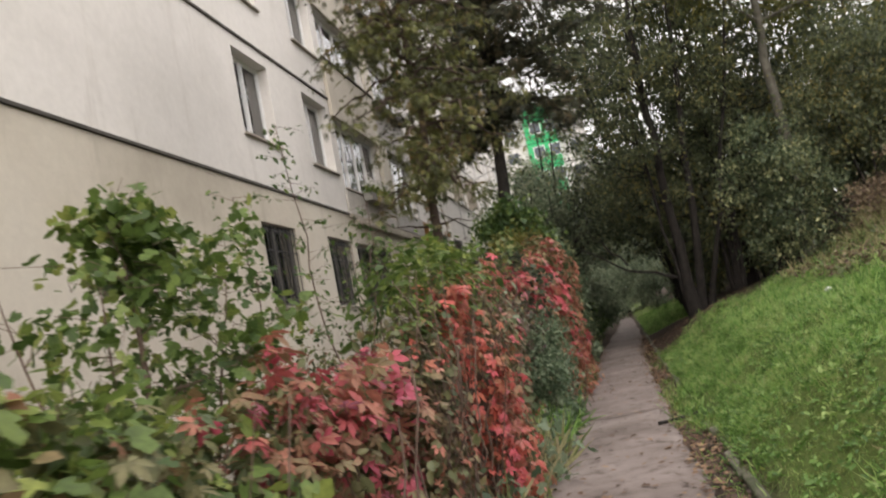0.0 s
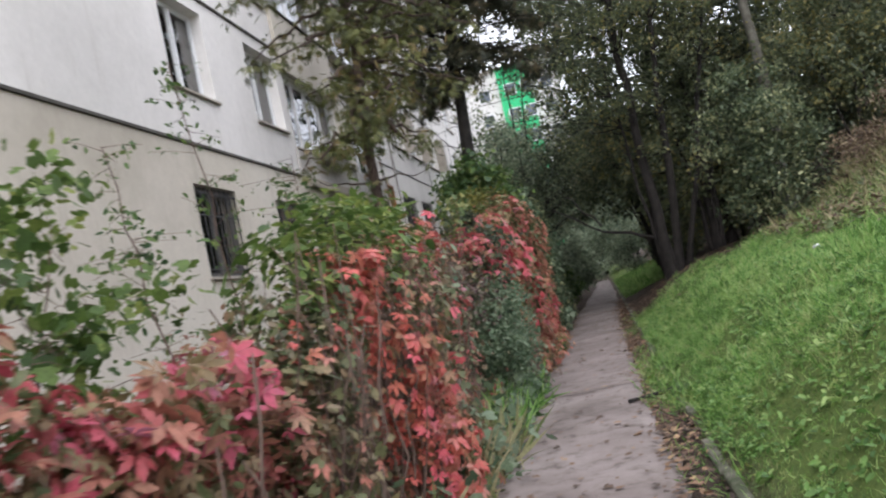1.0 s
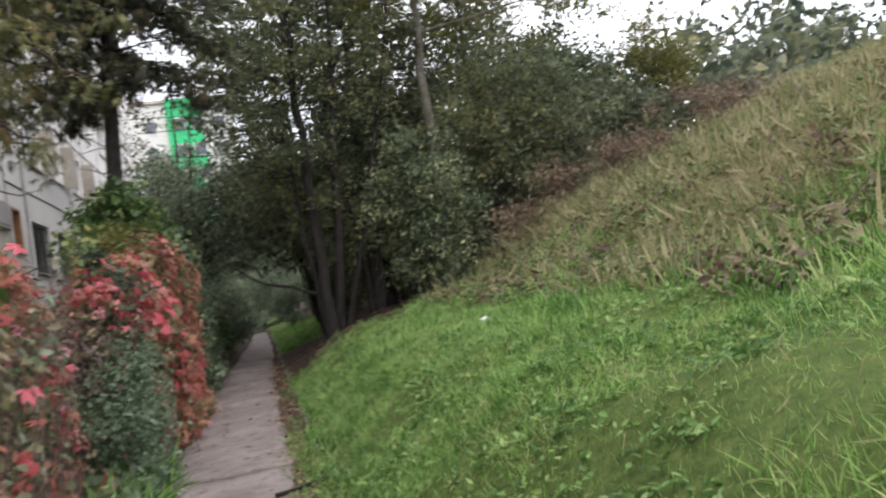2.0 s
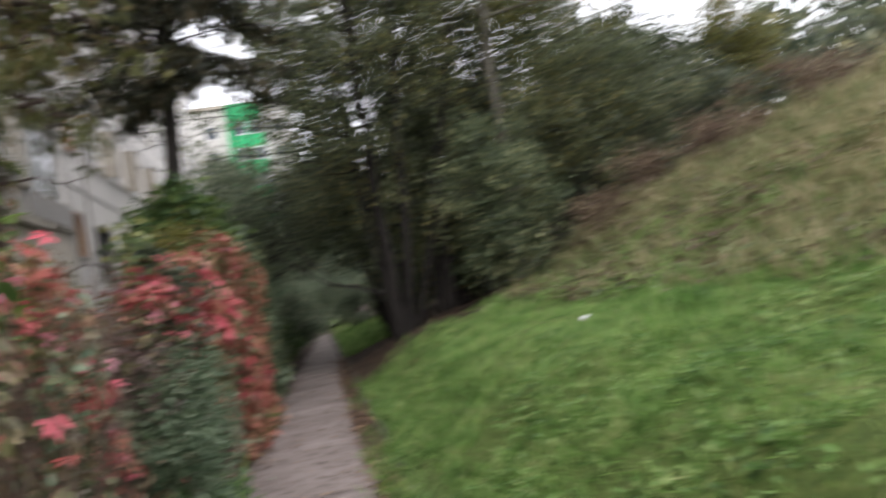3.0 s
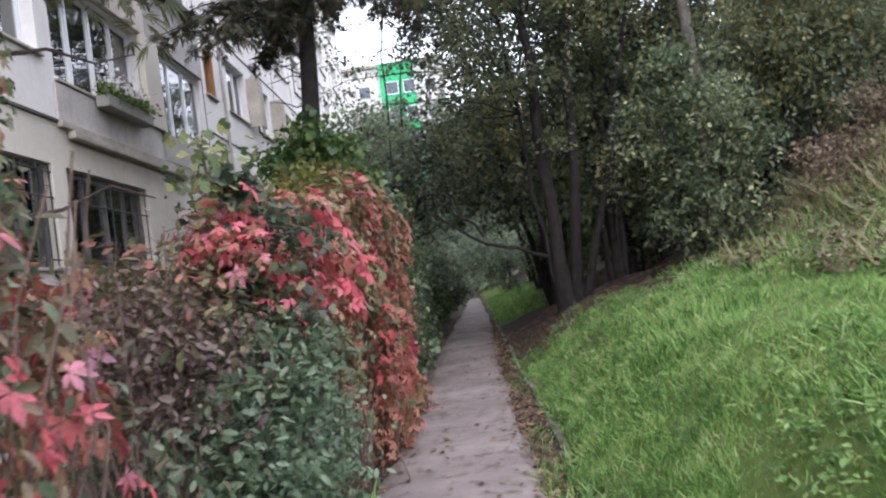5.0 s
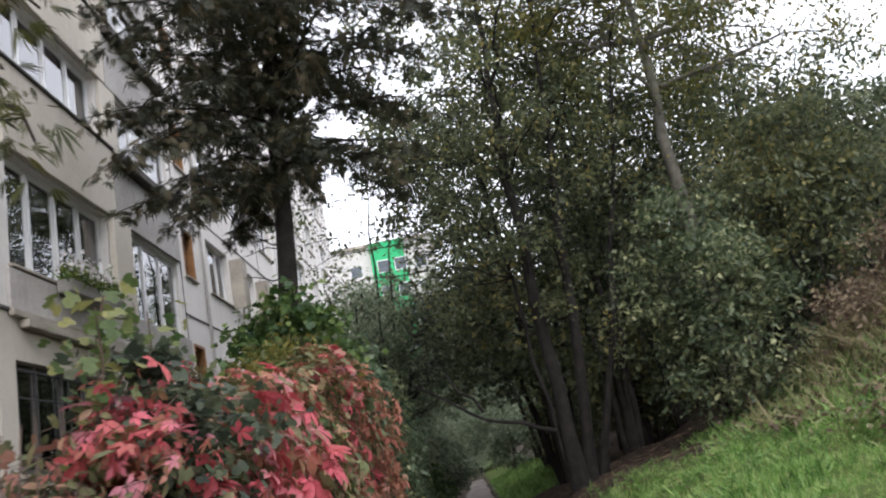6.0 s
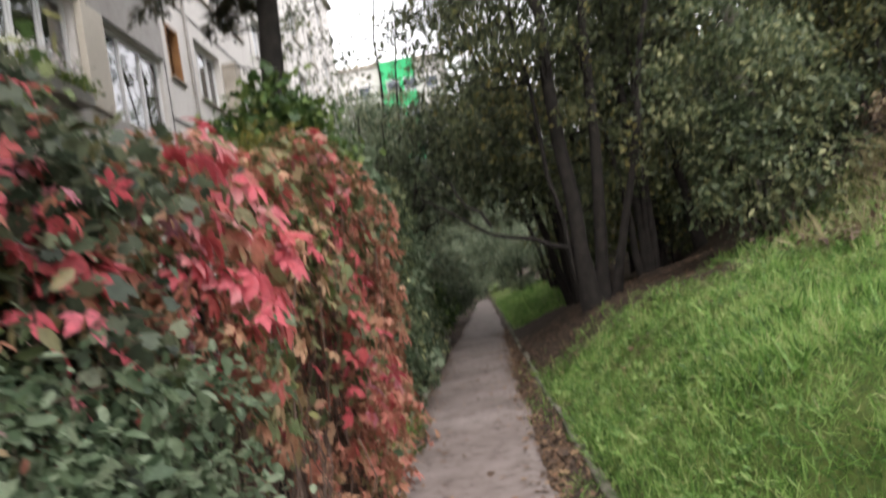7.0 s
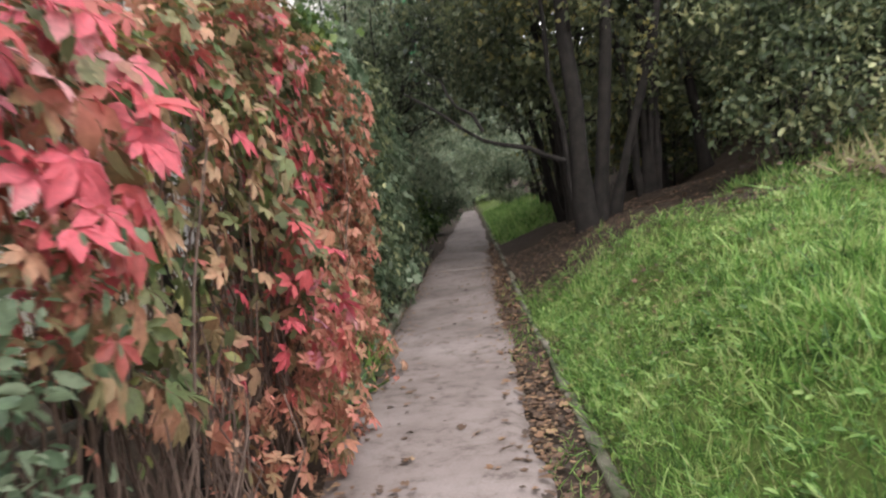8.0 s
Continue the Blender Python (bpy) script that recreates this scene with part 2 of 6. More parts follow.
FALLEN = leafy("fallen_leaf", [(0.0, (0.045, 0.032, 0.024)), (0.5, (0.115, 0.07, 0.045)), (0.85, (0.20, 0.115, 0.065)), (1.0, (0.30, 0.20, 0.11))], 0.1, 0.7, False, 2, 0.1)
FLOWER = leafy("white_petal", [(0.0, (0.5, 0.42, 0.42)), (0.5, (0.75, 0.72, 0.7)), (1.0, (0.8, 0.78, 0.75))], 0.3)


# ---------------------------------------------------------------- mesh tools
RNG = np.random.default_rng(7)


def mesh_from(name, verts, faces):
    """A mesh from arrays: verts (n, 3), faces (m, 3) or (m, 4)."""
    me = bpy.data.meshes.new(name)
    verts, faces = np.asarray(verts, np.float32), np.asarray(faces, np.int32)
    me.vertices.add(len(verts))
    me.vertices.foreach_set("co", verts.ravel())
    me.loops.add(faces.size)
    me.loops.foreach_set("vertex_index", faces.ravel())
    me.polygons.add(len(faces))
    me.polygons.foreach_set("loop_start", np.arange(0, faces.size, faces.shape[1], dtype=np.int32))
    me.update(calc_edges=True)
    return me


def thing(name, place, label, category, group="", kind=""):
    ob = new(name)
    ob.location = place
    ob.empty_display_size = 0.2
    return tagged(ob, label, category, group, kind)


def hang(ob, parent):
    """Puts a part, built in world places, under its thing."""
    ob.parent = parent
    p, off = parent, Vector((0, 0, 0))
    while p:
        off += p.location
        p = p.parent
    ob.location = ob.location - off
    return ob


def part_mesh(name, me, mat, parent, label="", kind=""):
    ob = new(name, me)
    if mat:
        me.materials.append(mat)
    hang(ob, parent)
    return tagged(ob, label, "", "", kind)


def part(name, bm, mat, parent, label=""):
    me = bpy.data.meshes.new(name)
    bm.to_mesh(me)
    bm.free()
    return part_mesh(name, me, mat, parent, label)


def boxes(*spans, bevel=0.0):
    """A bmesh of boxes, each given as (x0, x1, y0, y1, z0, z1)."""
    bm = bmesh.new()
    for x0, x1, y0, y1, z0, z1 in spans:
        r = bmesh.ops.create_cube(bm, size=1.0)
        for v in r["verts"]:
            v.co = Vector(((x0 + x1) / 2 + v.co.x * (x1 - x0), (y0 + y1) / 2 + v.co.y * (y1 - y0), (z0 + z1) / 2 + v.co.z * (z1 - z0)))
    if bevel:
        bmesh.ops.bevel(bm, geom=list(bm.edges), offset=bevel, segments=2, affect="EDGES", profile=0.5)
    return bm


def tubes(lines, sides=6):
    """Tapered tubes along polylines: each line is (points (n, 3), radii (n,))."""
    vs, fs, at = [], [], 0
    ang = np.linspace(0, 2 * np.pi, sides, endpoint=False)
    for pts, rad in lines:
        pts, rad = np.asarray(pts, float), np.asarray(rad, float)
        d = np.gradient(pts, axis=0)
        d /= np.linalg.norm(d, axis=1)[:, None] + 1e-9
        ref = np.where(np.abs(d[:, 2:3]) > 0.9, [[1.0, 0, 0]], [[0, 0, 1.0]])
        a = np.cross(d, ref)
        a /= np.linalg.norm(a, axis=1)[:, None] + 1e-9
        b = np.cross(d, a)
        ring = pts[:, None, :] + rad[:, None, None] * (np.cos(ang)[None, :, None] * a[:, None, :] + np.sin(ang)[None, :, None] * b[:, None, :])
        n = len(pts)
        vs.append(ring.reshape(-1, 3))
        i, j = np.meshgrid(np.arange(n - 1), np.arange(sides), indexing="ij")
        k = (j + 1) % sides
        fs.append(np.stack([at + i * sides + j, at + i * sides + k, at + (i + 1) * sides + k, at + (i + 1) * sides + j], -1).reshape(-1, 4))
        at += n * sides
    return np.concatenate(vs), np.concatenate(fs)


def tube_mesh(name, lines, sides=6):
    me = mesh_from(name, *tubes(lines, sides))
    me.polygons.foreach_set("use_smooth", np.ones(len(me.polygons), bool))
    return me


def wander(a, b, n, wobble, rng, sag=0.0):
    """A slightly crooked line of n points from a to b."""
    t = np.linspace(0, 1, n)[:, None]
    p = np.asarray(a) * (1 - t) + np.asarray(b) * t
    w = rng.normal(0, wobble, (n, 3))
    w[0] = w[-1] = 0
    p += w
    p[:, 2] += sag * 4 * (t * (1 - t))[:, 0]
    return p


# leaf shapes, one long along x, seen from +z
def fan_leaf(outline, fold):
    v = [(0, 0, 0)] + [(x, y, fold * abs(y)) for x, y in outline]
    f = [(0, k, k + 1) for k in range(1, len(outline))]
    return np.array(v, float), np.array(f)


def palm_leaf(spread=1.0, hang=0.22, fold=0.05, seed=0):
    """A five-fingered leaf: stalked oval leaflets, folded along their midribs and hanging a little."""
    v, f = [], []
    rng = np.random.default_rng(seed)
    for deg, size in ((-100, 0.6), (-48, 0.88), (0, 1.0), (48, 0.88), (100, 0.6)):
        a = radians(deg * spread + rng.uniform(-7, 7))
        c, s = math.cos(a), math.sin(a)
        tilt = rng.uniform(-0.12, 0.12)
        at = len(v)
        for x, y in ((0.05, 0), (0.32, 0.13), (0.62, 0.2), (1.0, 0), (0.62, -0.2), (0.32, -0.13), (0.34, 0), (0.66, 0)):
            z = -hang * x * x + fold * (abs(y) > 0) + tilt * y
            v.append((size * (x * c - y * s), size * (x * s + y * c), z * size))
        f += [(at + i, at + j, at + k) for i, j, k in ((0, 6, 1), (1, 6, 7), (1, 7, 2), (2, 7, 3), (3, 7, 4), (4, 7, 5), (5, 7, 6), (5, 6, 0))]
    v.append((0.0, 0.0, 0.0))
    n = len(v) - 1
    f += [(n, 8 * k, 8 * (k + 1)) for k in range(4)]
    return np.array(v, float), np.array(f)


PALM = palm_leaf()
OVAL = (np.array([(0, 0, 0), (0.3, 0.22, 0.06), (0.7, 0.2, 0.04), (1, 0, -0.06), (0.7, -0.2, 0.04), (0.3, -0.22, 0.06)], float), np.array([(0, 2, 1), (0, 3, 2), (0, 4, 3), (0, 5, 4)]))
DIAMOND = (np.array([(0, 0, 0), (0.45, 0.3, 0.08), (1, 0, -0.05), (0.45, -0.3, 0.08)], float), np.array([(0, 2, 1), (0, 3, 2)]))
LOBED = fan_leaf([(0.02, 0.3), (0.3, 0.55), (0.38, 0.25), (0.75, 0.38), (1.0, 0.0), (0.75, -0.38), (0.38, -0.25), (0.3, -0.55), (0.02, -0.3)], 0.15)
BLADE = (np.array([(0, 0.038, 0), (0, -0.038, 0), (0.55, 0.03, 0.02), (0.55, -0.03, 0.02), (1.0, 0, -0.1)], float), np.array([(0, 1, 3), (0, 3, 2), (2, 3, 4)]))


def spray_leaf():
    v, f = [], []
    for k, (deg, s) in enumerate(((0, 1.0), (38, 0.62), (-38, 0.62), (18, 0.85), (-18, 0.85))):
        a, at = radians(deg), len(v)
        c, q = math.cos(a), math.sin(a)
        for x, y in ((0.0, 0.0), (0.5, 0.06), (1.0, 0.0), (0.5, -0.06)):
            v.append((s * (x * c - y * q), s * (x * q + y * c), -0.18 * x * x * s))
        f += [(at, at + 2, at + 1), (at, at + 3, at + 2)]
    v = np.array(v)
    f = np.array(f)
    f[np.isin(f, [4, 8, 12, 16])] = 0
    return v, f


SPRAY = spray_leaf()


def unit(v):
    return v / (np.linalg.norm(v, axis=1)[:, None] + 1e-9)


def frames_for(out, rng, wo=1.0, wu=0.4, wr=0.6, droop=0.6):
    n = len(out)
    nor = unit(wo * out + np.array([0, 0, wu]) + rng.normal(0, wr, (n, 3)))
    ax = rng.normal(0, 1, (n, 3)) + np.array([0, 0, -droop])
    ax = unit(ax - nor * (ax * nor).sum(1)[:, None])
    return ax, np.cross(nor, ax), nor


def leaf_mesh(name, shape, pts, size, out, rng, wo=1.0, wu=0.4, wr=0.6, droop=0.6, spread=0.3):
    """Many leaves of one shape, at pts, facing roughly along out."""
    ax, bi, nor = frames_for(out, rng, wo, wu, wr, droop)
    s = (size * (1 + rng.normal(0, spread, len(pts))).clip(0.3, 2.2))[:, None, None]
    tv, tf = shape
    v = pts[:, None, :] + s * (tv[None, :, 0:1] * ax[:, None] + tv[None, :, 1:2] * bi[:, None] + tv[None, :, 2:3] * nor[:, None])
    f = tf[None] + (np.arange(len(pts)) * len(tv))[:, None, None]
    return mesh_from(name, v.reshape(-1, 3), f.reshape(-1, 3))


def lumps(p, k, seed):
    """Smooth uneven values of about -1 to 1 over space."""
    r = np.random.default_rng(seed)
    v = np.zeros(len(p))
    for o in range(5):
        d = unit(r.normal(0, 1, (1, 3)))[0] * k * (1 + 0.45 * o)
        v += np.sin(p @ d + r.uniform(0, 6.28)) / (1 + 0.35 * o)
    return v / 2.2


# ---------------------------------------------------------------- ground
KERB_X = 0.58
PROFILE_X = (-400, 0.0, 0.58, 0.68, 1.05, 1.7, 2.1, 3.6, 4.4, 5.2, 6.1, 7.7, 10.0, 14.0, 25.0, 60.0, 400.0)
PROFILE_Z = (0.0, -0.03, -0.02, 0.03, 0.26, 0.74, 0.95, 1.30, 1.46, 1.9, 2.5, 3.1, 3.9, 5.1, 7.0, 9.0, 9.0)


def rise(y):
    return 0.012 * np.clip(np.asarray(y, float) - 20.0, 0, 45)


def ground_height(x, y):
    x, y = np.asarray(x, float), np.asarray(y, float)
    z = np.interp(x, PROFILE_X, PROFILE_Z)
    k = np.clip((y - 20.0) / 9.0, 0, 1)
    k = k * k * (3 - 2 * k)
    near = np.interp(x, (0.58, 3.0, 8.0, 14.0), (0.35, 0.55, 0.8, 1.0))
    z = np.where(x > KERB_X, z * (1 - k * (1 - near)), z)
    rough = 0.035 * np.sin(1.7 * x + 0.9 * y) + 0.03 * np.sin(2.9 * y - 1.3 * x + 1.0) + 0.02 * np.sin(5.1 * x + 3.7 * y)
    soft = np.clip((x - 0.9) / 1.2, 0, 1) + np.clip((-1.3 - x) / 1.0, 0, 1)
    return z + rise(y) + rough * np.clip(soft, 0, 1) * (1 + 1.5 * np.clip((x - 5) / 3, 0, 1))


def uneven_axis(fine0, fine1, step, far):
    mid = np.arange(fine0, fine1 + 1e-6, step)
    grow = np.cumsum(step * 1.25 ** np.arange(1, 40))
    hi, lo = fine1 + grow, fine0 - grow
    return np.concatenate([lo[lo > -far][::-1], mid, hi[hi < far]])


GROUND, n, l, b = material("earth_and_turf", 0.95, 0.15)
p = place_of(n)
sep = n.new("ShaderNodeSeparateXYZ")
l.new(p, sep.inputs[0])
wob = noise_tex(n, l, 0.8, 6, 0.65, p)
fine = noise_tex(n, l, 14, 8, 0.75, p)
wobble = maths(n, l, "MULTIPLY", maths(n, l, "SUBTRACT", wob.outputs[0], 0.5), 6.0)
turf = ramp(n, [(0.3, (0.035, 0.06, 0.014)), (0.55, (0.085, 0.12, 0.03)), (0.75, (0.16, 0.165, 0.055))])
l.new(fine.outputs[0], turf.inputs[0])
litter = ramp(n, [(0.3, (0.022, 0.017, 0.013)), (0.55, (0.052, 0.038, 0.028)), (0.75, (0.11, 0.078, 0.05))])
l.new(fine.outputs[0], litter.inputs[0])
straw = ramp(n, [(0.3, (0.11, 0.10, 0.045)), (0.7, (0.29, 0.25, 0.135))])
l.new(fine.outputs[0], straw.inputs[0])
edge = maths(n, l, "ADD", maths(n, l, "SUBTRACT", 20.8, maths(n, l, "MULTIPLY", sep.outputs[0], 1.0)), maths(n, l, "MULTIPLY", wobble, 0.5))
in_lawn = maths(n, l, "MULTIPLY", maths(n, l, "SUBTRACT", edge, sep.outputs[1]), 0.8, True)
again = maths(n, l, "MULTIPLY", maths(n, l, "SUBTRACT", sep.outputs[1], 29.5), 0.8, True)
again = maths(n, l, "MULTIPLY", again, maths(n, l, "SUBTRACT", 3.0, sep.outputs[0], True), True)
in_lawn = maths(n, l, "MAXIMUM", in_lawn, again)
in_lawn = maths(n, l, "MULTIPLY", in_lawn, maths(n, l, "MULTIPLY", maths(n, l, "SUBTRACT", sep.outputs[0], 0.6), 4.0, True))
high = maths(n, l, "MULTIPLY", maths(n, l, "SUBTRACT", maths(n, l, "ADD", sep.outputs[0], wobble), 4.8), 0.8, True)
col = mix_rgb(n, l, in_lawn, litter.outputs[0], turf.outputs[0])
col = mix_rgb(n, l, maths(n, l, "MULTIPLY", high, in_lawn), col, straw.outputs[0])
l.new(col, b.inputs["Base Color"])
bump(n, l, b, fine.outputs[0], 0.8, 0.03)

gx, gy = uneven_axis(-7.0, 12.0, 0.16, 900), uneven_axis(-3.0, 36.0, 0.16, 900)
mx, my = np.meshgrid(gx, gy, indexing="ij")
gv = np.stack([mx, my, ground_height(mx, my)], -1).reshape(-1, 3)
gi, gj = np.meshgrid(np.arange(len(gx) - 1), np.arange(len(gy) - 1), indexing="ij")
a0 = gi * len(gy) + gj
gf = np.stack([a0, a0 + len(gy), a0 + len(gy) + 1, a0 + 1], -1).reshape(-1, 4)
ground_me = mesh_from("ground", gv, gf)
ground_me.polygons.foreach_set("use_smooth", np.ones(len(gf), bool))
ground_me.materials.append(GROUND)
tagged(new("ground", ground_me), "grassy bank rising beside the path, with leaf litter under the trees", "ground", "", "structure")

# the path: cast concrete in two slabs, worn along its edges
PAVING, n, l, b = material("worn_pinkish_concrete", 0.85, 0.25)
p = place_of(n)
big = noise_tex(n, l, 0.9, 6, 0.6, p)
mid = noise_tex(n, l, 6, 8, 0.7, p)
grit = noise_tex(n, l, 90, 4, 0.7, p)
c1 = ramp(n, [(0.3, (0.125, 0.102, 0.091)), (0.5, (0.188, 0.156, 0.142)), (0.7, (0.24, 0.205, 0.19))])
l.new(big.outputs[0], c1.inputs[0])
c2 = ramp(n, [(0.32, (0.48, 0.45, 0.42)), (0.44, (0.88, 0.87, 0.86)), (0.52, (1, 1, 1)), (0.8, (1.1, 1.09, 1.09))])
l.new(mid.outputs[0], c2.inputs[0])
c3 = ramp(n, [(0.3, (0.85, 0.85, 0.85)), (0.7, (1.1, 1.1, 1.1))])
l.new(grit.outputs[0], c3.inputs[0])
col = mix_rgb(n, l, 1.0, mix_rgb(n, l, 1.0, c1.outputs[0], c2.outputs[0], "MULTIPLY"), c3.outputs[0], "MULTIPLY")
l.new(col, b.inputs["Base Color"])
bump(n, l, b, mid.outputs[0], 0.35, 0.012)


def path_left(y):
    return -1.05 + 0.03 * np.sin(0.9 * y) + 0.02 * np.sin(2.3 * y + 1) + 0.012 * np.sin(9.1 * y) + 0.006 * y + np.clip(y - 23, 0, 20) * 0.026


def path_right(y):
    return 0.31 + 0.03 * np.sin(1.1 * y + 0.6) + 0.018 * np.sin(2.9 * y) + 0.012 * np.sin(7.3 * y) + 0.01 * np.sin(17.0 * y) + np.clip(y - 17, 0, 16) * 0.014


def slab(y0, y1, drop):
    ys = np.arange(y0, y1 + 0.01, 0.12)
    us = np.linspace(0, 1, 15)
    yy, uu = np.meshgrid(ys, us, indexing="ij")
    xx = path_left(yy) * (1 - uu) + path_right(yy) * uu
    zz = 0.035 + drop + rise(yy) + 0.008 * np.sin(2.1 * yy + 3 * uu) + 0.006 * np.sin(5.3 * yy - 4 * uu) - 0.045 * (np.abs(uu - 0.5) * 2) ** 14
    v = np.stack([xx, yy, zz], -1).reshape(-1, 3)
    low = v.copy()
    low[:, 2] -= 0.15
    i, j = np.meshgrid(np.arange(len(ys) - 1), np.arange(14), indexing="ij")
    a = i * 15 + j
    f = np.stack([a, a + 1, a + 16, a + 15], -1).reshape(-1, 4)
    e = np.arange(14)
    ends = np.concatenate([np.stack([e + 1, e, e + len(v), e + 1 + len(v)], -1), np.stack([e, e + 1, e + 1 + len(v), e + len(v)], -1) + (len(ys) - 1) * 15])
    me = mesh_from("slab", np.concatenate([v, low]), np.concatenate([f, ends]))
    me.polygons.foreach_set("use_smooth", np.ones(len(me.polygons), bool))
    return me


path = thing("path", (0, 10, 0), "narrow worn pinkish-grey concrete footpath with ragged edges", "path", "", "structure")
part_mesh("slab", slab(-4, 10.9, 0.0), PAVING, path)
part_mesh("slab", slab(10.94, 24.3, 0.004), PAVING, path)
part_mesh("slab", slab(24.42, 44.0, 0.02), PAVING, path)
part_mesh("slab", slab(44.05, 50.5, 0.02), PAVING, path)

# kerb of cast edging stones, half sunk into the turf
kerb = thing("kerb", (KERB_X, 10, 0), "low mossy concrete edging stones between path and lawn", "kerb", "", "structure")
KERBSTONE = stained("mossy_edging_concrete", [(0.36, (0.05, 0.06, 0.03)), (0.5, (0.11, 0.105, 0.075)), (0.62, (0.17, 0.155, 0.12)), (0.75, (0.25, 0.235, 0.19))], 2.6, 22, 0.95, 0.9, 0.02)
kb = boxes((-0.042, 0.042, -0.492, 0.492, -0.2, 0.0), bevel=0.02)
stone_me = bpy.data.meshes.new("edging_stone")
kb.to_mesh(stone_me)
kb.free()
stone_me.materials.append(KERBSTONE)
krng = np.random.default_rng(3)
for k in range(44):
    y = 1.0 + k
    s = new("edging_stone", stone_me)
    s.location = (KERB_X + 0.003 * y + krng.normal(0, 0.008), y, 0.03 + float(rise(y)) + krng.normal(0, 0.014))
    s.rotation_euler = (krng.normal(0, 0.008), krng.normal(0, 0.05), krng.normal(0, 0.008))
    hang(s, kerb)

for k in range(11):
    y = 19.0 + k
    s = new("edging_stone", stone_me)
    s.location = (-1.06 + 0.004 * y + krng.normal(0, 0.01), y, 0.075 + float(rise(y)) + krng.normal(0, 0.014))
    s.rotation_euler = (krng.normal(0, 0.01), krng.normal(0, 0.06), krng.normal(0, 0.01))
    hang(s, kerb)

# ---------------------------------------------------------------- the block of flats beside the path
FX = -5.52          # its face
SEAM = 24.45        # where the next stair section begins, set higher
STEP = 1.2
END = 51.5
block = thing("apartment_block", (FX - 5, 20, 0), "weathered cream rendered block of flats with floor bands", "building")


def wall_with_holes(x0, x1, y0, y1, z0, z1, holes):
    """A wall slab between x0 and x1 with rectangular openings (ya, yb, za, zb) right through it."""
    ys = sorted({y0, y1, *[h[0] for h in holes], *[h[1] for h in holes]})
    zs = sorted({z0, z1, *[h[2] for h in holes], *[h[3] for h in holes]})
    ys, zs = [y for y in ys if y0 <= y <= y1], [z for z in zs if z0 <= z <= z1]
    bm = bmesh.new()
    solid = {}
    for i in range(len(ys) - 1):
        for k in range(len(zs) - 1):
            yc, zc = (ys[i] + ys[i + 1]) / 2, (zs[k] + zs[k + 1]) / 2
            solid[i, k] = not any(a < yc < b_ and c < zc < d for a, b_, c, d in holes)
    vs = {}

    def vert(x, y, z):
        key = (round(x, 4), round(y, 4), round(z, 4))
        if key not in vs:
            vs[key] = bm.verts.new(key)
        return vs[key]

    for (i, k), s in solid.items():
        if not s:
            continue
        ya, yb, za, zb = ys[i], ys[i + 1], zs[k], zs[k + 1]
        bm.faces.new([vert(x1, ya, za), vert(x1, yb, za), vert(x1, yb, zb), vert(x1, ya, zb)])
        bm.faces.new([vert(x0, ya, za), vert(x0, ya, zb), vert(x0, yb, zb), vert(x0, yb, za)])
        for di, dk, q in ((-1, 0, ((ya, za), (ya, zb))), (1, 0, ((yb, zb), (yb, za))), (0, -1, ((yb, za), (ya, za))), (0, 1, ((ya, zb), (yb, zb)))):
            if not solid.get((i + di, k + dk), False):
                (p0, q0), (p1, q1) = q
                bm.faces.new([vert(x0, p0, q0), vert(x1, p0, q0), vert(x1, p1, q1), vert(x0, p1, q1)])
    return bm


